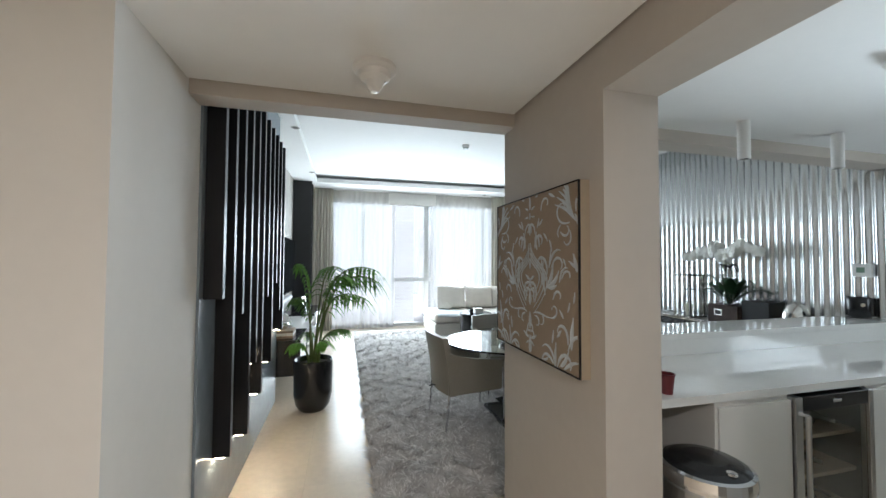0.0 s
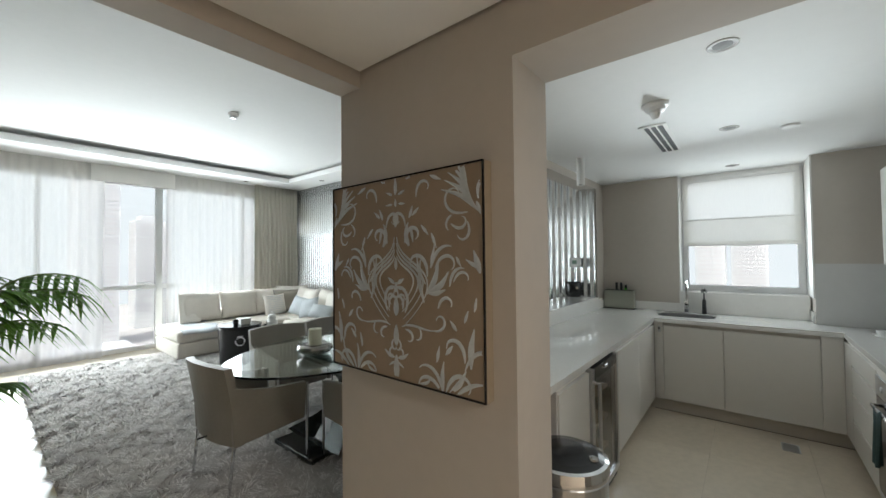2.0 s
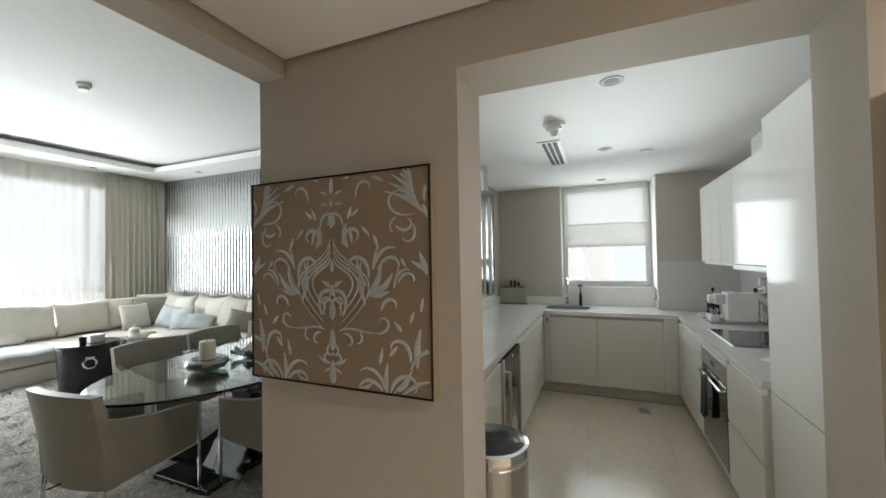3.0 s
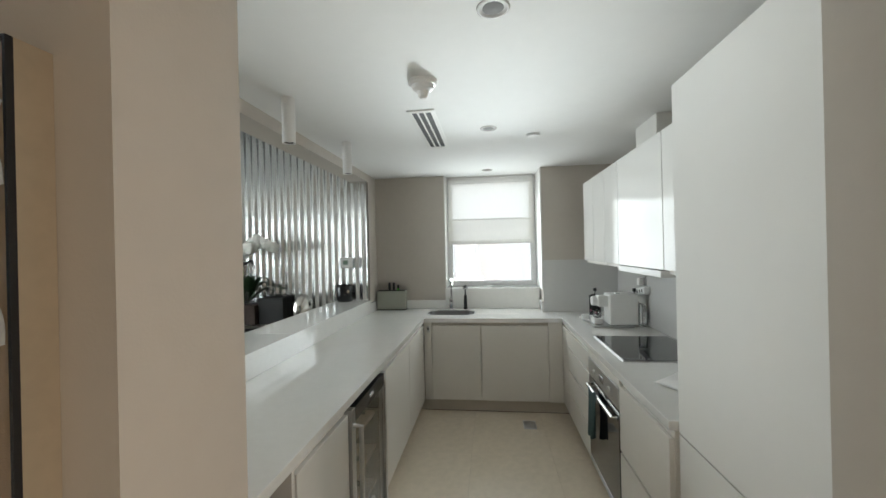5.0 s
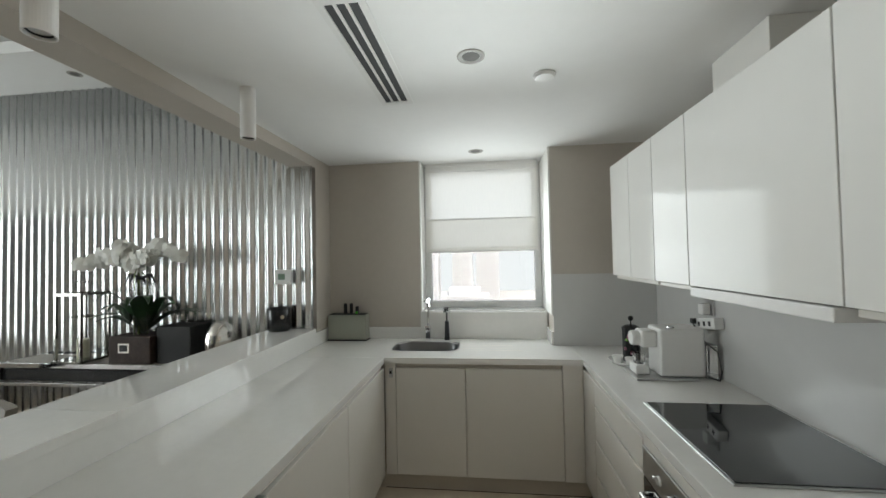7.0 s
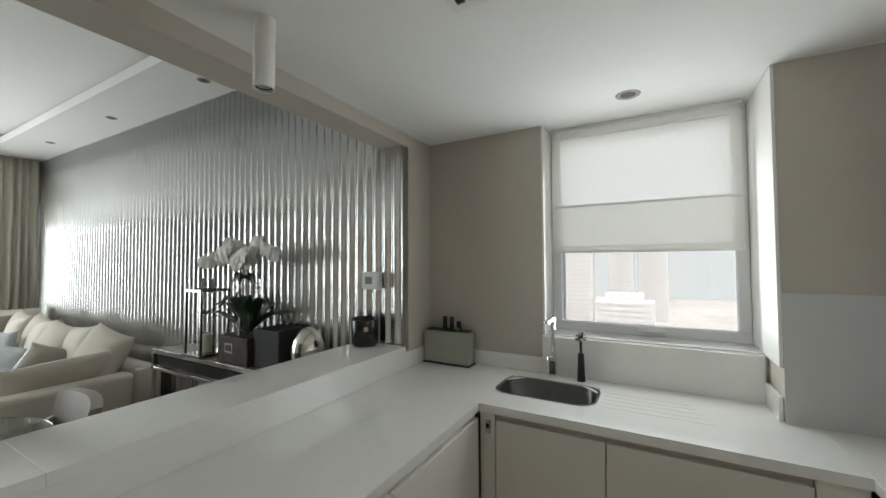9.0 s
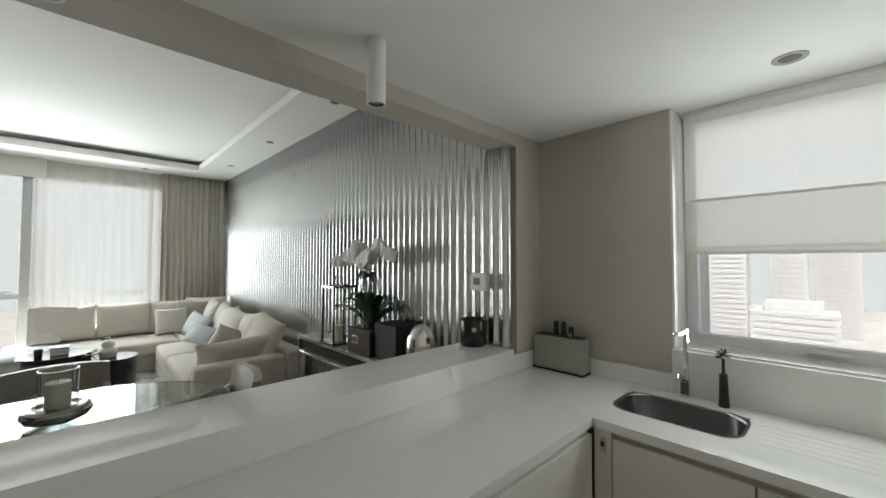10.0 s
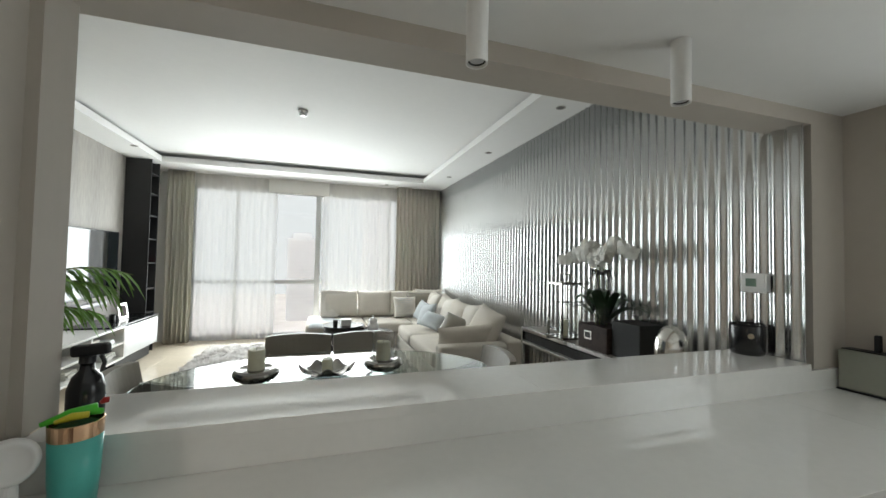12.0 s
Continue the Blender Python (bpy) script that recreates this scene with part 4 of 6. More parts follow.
def damask(bm):
    """A damask figure with its tendrils and corner sprays, the same on both sides of the upright axis."""
    for m in (1, -1):
        def st(pts, w, taper=0.95):
            add_stroke(bm, [(m * u, v) for u, v in pts], 0.84 * w, taper)

        def lf(u, v, ang, ln, w, bend=0.0):
            a = radians(ang)
            ex, ez = u + ln * math.cos(a), v + ln * math.sin(a)
            mx, mz = (u + ex) / 2 - bend * math.sin(a), (v + ez) / 2 + bend * math.cos(a)
            st(bez((u, v), (mx, mz), (mx, mz), (ex, ez), 8), w)

        def hook(u, v, ang, ln, turn, w, p=1.8, n=18):
            # a stroke that sets out along ang and winds up ever tighter by turn degrees
            pts = [(u, v)]
            for k in range(n):
                a = radians(ang + turn * ((k + 0.5) / n) ** p)
                pts.append((pts[-1][0] + 0.86 * ln / n * math.cos(a), pts[-1][1] + 0.86 * ln / n * math.sin(a)))
            st(pts, w)
        # crown
        lf(0.04, 0.82, 22, 0.09, 0.016)
        lf(0.04, 0.73, -4, 0.09, 0.013)
        hook(0.13, 0.5, 97, 0.46, 330, 0.016)
        lf(0.18, 0.58, 68, 0.12, 0.02)
        lf(0.22, 0.6, 40, 0.11, 0.018)
        hook(0.18, 0.31, 128, 0.28, -70, 0.03, 1.0)
        hook(0.12, 0.34, 82, 0.42, -250, 0.022)
        lf(0.2, 0.48, -78, 0.14, 0.02)
        lf(0.33, 0.5, -48, 0.13, 0.018)
        lf(0.45, 0.42, -68, 0.15, 0.018)
        # ogee heart, nested bands
        for k, w in ((1.14, 0.011), (0.98, 0.013), (0.81, 0.013), (0.64, 0.012)):
            st(bez((0.015, 0.37 * k - 0.02), (0.04, 0.06), (0.7 * k, 0.14 * k), (0.1 * k, -0.38 * k - 0.02), 20), w)
        hook(0.12, -0.33, 68, 0.5, 215, 0.02)
        hook(0.09, -0.3, 80, 0.3, 260, 0.016)
        lf(0.015, -0.06, 32, 0.11, 0.022)
        lf(0.015, -0.09, -12, 0.1, 0.018)
        hook(0.02, -0.2, 55, 0.18, -230, 0.012)
        # acanthus at the sides
        lf(0.36, -0.22, 96, 0.4, 0.026, 0.05)
        lf(0.39, -0.14, 66, 0.34, 0.034, -0.04)
        lf(0.41, -0.12, 40, 0.3, 0.034, -0.05)
        lf(0.41, -0.13, 12, 0.2, 0.026, -0.02)
        lf(0.38, -0.05, 112, 0.28, 0.022, 0.04)
        hook(0.4, 0.02, 92, 0.5, 215, 0.022)
        lf(0.44, 0.1, 78, 0.22, 0.02)
        hook(0.44, 0.1, 72, 0.4, -95, 0.02)
        hook(0.49, 0.1, 62, 0.42, -215, 0.017)
        # free hooks
        hook(0.65, -0.06, 82, 0.3, -105, 0.017)
        hook(0.69, -0.02, 66, 0.28, -180, 0.014)
        hook(0.52, -0.26, 72, 0.3, -200, 0.017)
        hook(0.27, 0.77, 88, 0.36, -220, 0.016)
        lf(0.72, 0.2, -60, 0.1, 0.016)
        # tendrils under the heart
        st(bez((0.08, -0.47), (0.22, -0.4), (0.36, -0.5), (0.5, -0.46), 14), 0.013)
        hook(0.47, -0.47, 6, 0.36, 265, 0.014)
        hook(0.12, -0.49, -6, 0.24, -200, 0.015)
        hook(0.3, -0.46, -62, 0.18, -140, 0.013)
        hook(0.03, -0.6, -48, 0.2, -220, 0.013)
        hook(0.04, -0.68, -20, 0.16, -200, 0.012)
        lf(0.02, -0.78, 24, 0.15, 0.022, -0.02)
        lf(0.02, -0.82, -30, 0.09, 0.014)
        # upper corner spray and its tendril
        for k in range(7):
            lf(0.95 - 0.03 * k, 0.58 + 0.035 * k, 150 - 10 * k, 0.44 - 0.03 * k, 0.024, -0.05)
        hook(0.95, 0.68, 100, 0.36, -190, 0.018)
        lf(0.93, 0.66, -70, 0.12, 0.022)
        hook(0.85, 0.58, 186, 0.62, -255, 0.014)
        hook(0.68, 0.57, 215, 0.2, 120, 0.013)
        hook(0.67, 0.49, -40, 0.3, 215, 0.015)
        hook(0.84, 0.5, -70, 0.3, -190, 0.014)
        lf(0.96, 0.06, 108, 0.2, 0.034)
        lf(0.95, 0.1, 150, 0.15, 0.02)
        # lower corner scroll and fan
        hook(0.8, -0.76, 66, 0.66, -250, 0.02)
        lf(0.86, -0.74, 84, 0.34, 0.036, 0.02)
        hook(0.8, -0.7, 92, 0.42, 190, 0.022)
        hook(0.55, -1.0, 128, 0.42, 150, 0.02)
        hook(0.56, -0.98, 108, 0.44, 120, 0.02)
        lf(0.57, -0.98, 88, 0.26, 0.026, 0.02)
        hook(0.6, -0.98, 70, 0.5, -200, 0.022)
        lf(0.64, -0.98, 52, 0.28, 0.03, -0.03)
        hook(0.72, -0.98, 40, 0.36, -40, 0.022)
        lf(0.5, -0.74, 78, 0.15, 0.02)
        lf(0.6, -0.66, 50, 0.12, 0.022)
        lf(0.72, -0.44, 130, 0.11, 0.02)
        lf(0.8, -0.36, 70, 0.11, 0.016)
        lf(0.9, -0.26, 80, 0.12, 0.016)
        lf(0.3, -0.97, 30, 0.16, 0.016, -0.03)
        lf(0.44, 0.95, -25, 0.14, 0.02)
        lf(0.14, 0.96, 20, 0.1, 0.018)
    for v, ln, w in ((0.82, 0.16, 0.02), (0.7, 0.08, 0.014), (0.5, 0.12, 0.018), (0.08, 0.12, 0.018), (-0.14, 0.1, 0.02), (-0.37, 0.19, 0.032), (-0.66, 0.2, 0.032), (-0.99, 0.24, 0.034)):
        add_stroke(bm, [(0, v + ln * k / 8) for k in range(9)], 1.1 * w, 0.9)


art = thing("wall_picture", (1.13, 2.03, 1.045), "square taupe canvas with raised silver damask pattern", "picture")
part("canvas", box(AX + 0.0005, 1.1695, AY0 + 0.006, AY1 - 0.006, AZ0 + 0.006, AZ1 - 0.006), M["canvas"], art)
for nm, x0, x1, mm, lab in (("edge_line", AX - 0.004, AX + 0.004, "black", "thin black front edge"), ("edge_frame", AX + 0.0042, 1.1695, "gold", "champagne metal side edge")):
    bm = bmesh.new()
    for b in ((AY0, AY1, AZ0, AZ0 + 0.0045), (AY0, AY1, AZ1 - 0.0045, AZ1), (AY0, AY0 + 0.0045, AZ0 + 0.0045, AZ1 - 0.0045), (AY1 - 0.0045, AY1, AZ0 + 0.0045, AZ1 - 0.0045)):
        add_box(bm, x0, x1, *b)
    part(nm, bm, M[mm], art, lab)
bm = bmesh.new()
damask(bm)
# only what lies inside the edges stays
bad = [v for v in bm.verts if v.co.y <= AY0 + 0.0065 or v.co.y >= AY1 - 0.0065 or v.co.z <= AZ0 + 0.0065 or v.co.z >= AZ1 - 0.0065]
bmesh.ops.delete(bm, geom=bad, context="VERTS")
part("relief", bm, M["damask"], art, "raised silver-white damask scrolls", True)

# bevelled mirror on the hall wall
mi = thing("wall_mirror", (1.13, 0.0, 0.9), "large hall mirror with a wide silvery glass frame", "mirror")
MY0, MY1, MZ0, MZ1 = -0.75, 0.502, 0.25, 1.875
part("glass", box(1.14, 1.1695, MY0 + 0.1, MY1 - 0.1, MZ0 + 0.1, MZ1 - 0.1), M["mirror"], mi)


def mitred(prof):
    """Four bars round the mirror with mitred corners; prof holds (inset, height over the wall)."""
    corners = ((MY1, MZ1, -1, -1), (MY1, MZ0, -1, 1), (MY0, MZ0, 1, 1), (MY0, MZ1, 1, -1))
    for k in range(4):
        bm = bmesh.new()
        ends = [[bm.verts.new((1.1695 - h, y + sy * d, z + sz * d)) for d, h in prof] for y, z, sy, sz in (corners[k], corners[(k + 1) % 4])]
        for i in range(len(prof)):
            j = (i + 1) % len(prof)
            bm.faces.new((ends[0][i], ends[0][j], ends[1][j], ends[1][i]))
        bm.faces.new(ends[0])
        bm.faces.new(ends[1])
        yield bm


for nm, prof, mm in (("outer_strip", ((0.004, 0), (0.004, 0.05), (0.012, 0.056), (0.044, 0.07), (0.05, 0.066), (0.05, 0)), "mirror"),
                     ("bead", ((0.0505, 0), (0.0505, 0.07), (0.0535, 0.073), (0.0565, 0.07), (0.0565, 0)), "gold"),
                     ("inner_strip", ((0.057, 0), (0.057, 0.064), (0.062, 0.067), (0.094, 0.04), (0.0985, 0.034), (0.0985, 0)), "mirror"),
                     ("edge_bead", ((0, 0), (0, 0.05), (0.0035, 0.05), (0.0035, 0)), "gold")):
    for bm in mitred(prof):
        part(nm, bm, M[mm], mi)
for z in (1.76, 1.57, 1.38):
    part("stud", place(box(-0.013, 0.013, -0.013, 0.013, 0, 0.018, 0.006, 1), pose(1.107, MY1 - 0.028, z, 0, -90, 0)), M["black_glass"], mi, "small faceted dark glass stud")

for hx, hy in ((0.35, -0.5), (0.35, -2.0)):
    downlight(hx, hy, CEIL_H, 0.06)

# ---- slat wall ----
LOWS = (1.30, 0.41, 1.17, 0.36, 0.77, 0.49, 1.20, 0.63, 1.29, 1.02, 0.80)
sw = thing("slat_screen", (-0.4, 3.5, 0.36), "tall black wooden slats of uneven length fixed to the wall", "slat screen")
for k, z in enumerate(LOWS):
    y = 2.502 + 0.198 * k
    s = part("slat", box(-0.449, -0.36, y - 0.0005, y + 0.045, z, 2.66, 0.002, 1), M["slat"], sw)
    if z < 1.0:
        part("led", box(-0.44, -0.39, y + 0.01, y + 0.035, z - 0.006, z - 0.001), M["led"], s, "small warm light under the slat")

# ---- potted palm ----
PX, PY = -0.05, 4.42
pp = thing("potted_palm", (PX, PY, 0), "green areca palm in a tall black ceramic pot", "plant")
part("pot", lathe(PX, PY, [(0, 0), (0.12, 0), (0.135, 0.015), (0.165, 0.06), (0.186, 0.16), (0.19, 0.49), (0.184, 0.505), (0.172, 0.5), (0.17, 0.45), (0, 0.45)], 40), M["black"], pp, "glossy black round-bottomed pot", True)
part("soil", lathe(PX, PY, [(0, 0.468), (0.1, 0.462), (0.169, 0.455)], 24), M["soil"], pp)
rg = random.Random(21)


def frond(ax, lean, height, reach, droop, nl=26, ll=0.2):
    """A palm stem with its paired drooping leaflets."""
    d = Vector((math.cos(radians(ax)), math.sin(radians(ax)), 0))
    base = Vector((PX, PY, 0.455)) + d * 0.03 + Vector((rg.uniform(-0.03, 0.03), rg.uniform(-0.03, 0.03), 0))
    pts = []
    for k in range(15):
        t = k / 14
        pts.append(base + d * (lean * t + reach * t ** 2.2) + Vector((0, 0, height * (1 - (1 - t) ** 1.5) - droop * max(0, t - 0.5) ** 1.6)))
    st = part("stem", tube(pts, [0.011 * (1 - 0.8 * k / 14) + 0.002 for k in range(15)], 6), M["stem"], pp)
    bm = bmesh.new()
    side = d.cross(Vector((0, 0, 1)))
    for k in range(nl):
        t = 0.42 + 0.57 * k / nl
        f = t * 14
        i = min(13, int(f))
        p = pts[i].lerp(pts[i + 1], f - i)
        fw = (pts[i + 1] - pts[i]).normalized()
        for m in (1, -1):
            L = ll * (0.6 + 0.7 * math.sin(math.pi * (k + 2) / (nl + 3))) * rg.uniform(0.85, 1.15)
            dirv = (fw * rg.uniform(0.5, 0.8) + side * m * 0.9 + Vector((0, 0, rg.uniform(-0.15, 0.15)))).normalized()
            wv = dirv.cross(Vector((0, 0, 1))).normalized() * 0.017
            q = [p + dirv * L * s + Vector((0, 0, -0.85 * L * s * s)) for s in (0, 0.3, 0.65, 1)]
            ws = (0.35, 1, 0.75, 0.05)
            a = [bm.verts.new(c + wv * w + Vector((0, 0, 0.004 * w))) for c, w in zip(q, ws)]
            c0 = [bm.verts.new(c - Vector((0, 0, 0.002))) for c in q]
            b = [bm.verts.new(c - wv * w + Vector((0, 0, 0.004 * w))) for c, w in zip(q, ws)]
            for j in range(3):
                bm.faces.new((a[j], a[j + 1], c0[j + 1], c0[j]))
                bm.faces.new((c0[j], c0[j + 1], b[j + 1], b[j]))
    part("leaf_fan", bm, M["leaf"], st)


for a, le, h, re, dr, ll in ((36, 0.06, 1.22, 0.8, 0.95, 0.24), (27, 0.05, 1.12, 0.66, 1.0, 0.22), (64, 0.04, 1.2, 0.45, 0.8, 0.2), (38, 0.05, 0.9, 0.66, 1.0, 0.19), (200, 0.02, 1.16, 0.12, 0.5, 0.12), (160, 0.04, 0.8, 0.18, 0.5, 0.12), (12, 0.04, 1.1, 0.28, 0.8, 0.15),
                          (30, 0.08, 0.4, 0.3, 0.35, 0.11), (300, 0.06, 0.32, 0.16, 0.3, 0.09), (120, 0.06, 0.36, 0.16, 0.3, 0.09), (205, 0.06, 0.3, 0.14, 0.3, 0.09)):
    frond(a, le, h, re, dr, 15, ll)

# ---- television wall ----
tu = thing("media_unit", (-0.45, 6.4, 0.2), "long floating media unit in black, white and grey", "media unit")
part("black_box", box(-0.718, -0.21, 4.76, 5.5, 0.24, 0.63, 0.003), M["black"], tu)
bm = bmesh.new()
for b in ((5.5, 6.98, 0.2, 0.225), (5.5, 6.98, 0.395, 0.42), (5.5, 6.98, 0.595, 0.62), (5.5, 5.525, 0.225, 0.595), (6.22, 6.245, 0.225, 0.595), (6.955, 6.98, 0.225, 0.595)):
    add_box(bm, -0.7, -0.2, *b)
part("shelf_frame", bm, M["gloss"], tu, "white open shelf frame")
part("shelf_back", box(-0.718, -0.7005, 5.5, 6.98, 0.2, 0.62), M["wall_white"], tu)
part("drawer_box", box(-0.718, -0.22, 6.981, 8.0, 0.2, 0.6, 0.002), M["black"], tu)
part("drawer_front", box(-0.2195, -0.2, 6.985, 7.99, 0.21, 0.6, 0.002), M["alu"], tu, "satin grey drawer front")
part("top_panel", box(-0.718, -0.2, 6.7, 8.02, 0.6205, 0.64, 0.002), M["black"], tu)
part("recess_base", box(-0.718, -0.3, 6.985, 8.0, 0.02, 0.199), M["black_matt"], tu)
rg = random.Random(5)
for (y, z, n, mm) in ((5.62, 0.4205, 2, "black_matt"), (5.95, 0.2255, 3, "paper"), (6.4, 0.4205, 4, "paper"), (6.7, 0.2255, 3, "splash"), (6.65, 0.4205, 2, "alu")):
    for k in range(n):
        ob = part("book", box(-0.55 + rg.uniform(0, 0.03), -0.27 + rg.uniform(-0.02, 0.02), y, y + 0.2 + rg.uniform(-0.02, 0.02), z + 0.026 * k, z + 0.026 * k + 0.025, 0.002, 1), M[mm])
        tagged(ob, "thin book lying in the white media shelf", "book", "books in the media unit")
tv = thing("television", (-0.65, 7.0, 0.93), "large flat black television mounted on the wall", "television")
part("bezel", box(-0.69, -0.64, 6.2, 7.75, 0.96, 1.86, 0.004), M["black"], tv)
part("screen", box(-0.6395, -0.637, 6.215, 7.735, 0.985, 1.845), M["black_glass"], tv)
part("bracket", box(-0.719, -0.6905, 6.8, 7.2, 1.2, 1.6), M["black_matt"], tv)
sb = part("soundbar", lathe(0, 0, [(0, -0.55), (0.035, -0.55), (0.035, 0.55), (0, 0.55)], 20), M["alu"])
sb.matrix_world = pose(-0.67, 6.95, 0.86, 90, 0, 0)
tagged(sb, "slim silver soundbar mounted under the television", "soundbar")
tw = thing("shelf_tower", (-0.55, 8.05, 0), "tall narrow black open shelf tower in the corner", "shelf")
bm = bmesh.new()
for b in ((-0.718, -0.38, 8.03, 8.05, 0.0, 3.04), (-0.718, -0.38, 8.33, 8.35, 0.0, 3.04), (-0.718, -0.70, 8.05, 8.33, 0.0, 3.04)):
    add_box(bm, *b)
part("frame", bm, M["black_matt"], tw)
for z in (0.62, 1.0, 1.4, 1.78, 2.15, 2.5, 2.82):
    part("shelf_board", box(-0.6995, -0.385, 8.0505, 8.3295, z, z + 0.02), M["black_matt"], tw)
for z, mm, h in ((2.52, "plastic", 0.2), (2.17, "silver", 0.08), (1.8, "plastic", 0.12), (1.42, "red_toy", 0.1), (2.84, "plastic", 0.12), (1.02, "paper", 0.15)):
    t = thing("ornament", (-0.5, 8.19, z), "small pale ornament standing on the black shelf", "ornament", "tower ornaments")
    part("ornament_body", lathe(-0.5, 8.19, [(0, z + 0.0005), (0.05, z + 0.0005), (0.06, z + h * 0.35), (0.03, z + h * 0.6), (0.045, z + h * 0.8), (0.0, z + h)], 16), M[mm], t, smooth=True)
pf = thing("photo_frame", (-0.45, 7.5, 0.64), "silver jewelled photo frame on the black unit", "photo frame")
part("frame", place(box(-0.012, 0.012, -0.09, 0.09, 0, 0.22, 0.004), pose(-0.42, 7.45, 0.642, 0, -10, -12)), M["silver"], pf)
part("picture", place(box(0.0122, 0.014, -0.06, 0.06, 0.035, 0.185), pose(-0.42, 7.45, 0.642, 0, -10, -12)), M["bark"], pf)
for dy, h in ((0.0, 0.1), (0.09, 0.07)):
    t = thing("candle_holder", (-0.42, 7.15 + dy, 0.64), "small dark glass candle holder on the unit", "candle holder", "unit candle holders")
    part("holder", lathe(-0.42, 7.15 + dy, [(0, 0.641), (0.035, 0.641), (0.036, 0.641 + h), (0.03, 0.641 + h), (0.03, 0.65), (0, 0.65)], 18), M["black"], t)
# decorations on the black box
for k in range(3):
    ob = part("book", box(-0.6, -0.3, 4.85 + 0.01 * k, 5.1, 0.631 + 0.028 * k, 0.6585 + 0.028 * k, 0.002, 1), M["paper" if k % 2 else "canvas"])
    tagged(ob, "large coffee-table book lying on the unit", "book", "stacked books")
t = thing("coral_sculpture", (-0.45, 5.3, 0.63), "white fan-shaped coral sculpture on the unit", "sculpture")
bm = bmesh.new()
add_lathe(bm, -0.45, 5.3, [(0, 0.631), (0.06, 0.631), (0.05, 0.66), (0.0, 0.66)], 18)
for k in range(9):
    a = radians(20 + 140 * k / 8)
    add_tube(bm, [(-0.45, 5.3, 0.655), (-0.45 + 0.05 * math.cos(a), 5.3 - 0.08 * math.cos(a), 0.66 + 0.09 * math.sin(a)), (-0.45 + 0.1 * math.cos(a), 5.3 - 0.17 * math.cos(a), 0.66 + 0.19 * math.sin(a))], [0.012, 0.016, 0.02], 6)
part("coral", bm, M["plastic"], t, smooth=True)
t = thing("round_vase", (-0.4, 4.97, 0.72), "small round silver bowl on the books", "vase")
part("vase", lathe(-0.42, 4.98, [(0, 0.716), (0.03, 0.716), (0.06, 0.75), (0.055, 0.79), (0.03, 0.8), (0, 0.795)], 20), M["silver"], t, smooth=True)

# ---- curtains ----
def curtain(name, x0, x1, y, z0, z1, folds, amp, material, label, seed, gather=0.0):
    rg = random.Random(seed)
    n, nz = int(folds * 10), 14
    ph = [rg.uniform(-0.6, 0.6) for _ in range(int(folds) + 3)]
    bm = bmesh.new()
    g = {}
    for i in range(n + 1):
        u = i / n
        f = u * folds
        w = ph[int(f)] * (1 - f % 1) + ph[int(f) + 1] * (f % 1)
        for j in range(nz + 1):
            v = j / nz
            am = amp * (0.55 + 0.45 * (1 - v)) * (1 + 0.3 * math.sin(u * 17 + 2 * v))
            x = x0 + (x1 - x0) * u + 0.014 * math.sin(3 * v + w * 3) * (1 - v) + gather * (u - 0.5) * math.sin(math.pi * v) * -1
            g[i, j] = bm.verts.new((x, y + am * math.sin(2 * math.pi * f + w + 0.4 * (1 - v) * w), z0 + (z1 - z0) * v))
    for i in range(n):
        for j in range(nz):
            bm.faces.new((g[i, j], g[i + 1, j], g[i + 1, j + 1], g[i, j + 1]))
    return tagged(part(name, bm, material, smooth=True), label, "curtain")


for a in (curtain("curtain", -0.42, 0.0, 8.77, 0.01, 3.045, 6.5, 0.05, M["curtain"], "drawn-back cream curtain hanging floor to ceiling", 2),
          curtain("curtain", 3.64, 4.575, 8.77, 0.01, 3.045, 11, 0.05, M["curtain"], "drawn-back cream curtain beside the steel wall", 3)):
    so = a.modifiers.new("thickness", "SOLIDIFY")
    so.thickness = 0.002
curtain("sheer_curtain", -0.02, 1.36, 8.895, 0.01, 3.045, 12, 0.014, M["sheer"], "white sheer curtain glowing with daylight", 4)
curtain("sheer_curtain", 2.18, 3.7, 8.895, 0.01, 3.045, 13, 0.014, M["sheer"], "white sheer curtain beside the open window strip", 5)

# ---- rug ----
RX0, RX1, RY0, RY1 = 0.45, 4.25, 2.62, 8.3
structure("rug_backing", box(RX0, RX1, RY0, RY1, 0.0005, 0.012), M["rug"], "woven backing of the shag rug")
rr = np.random.default_rng(7)


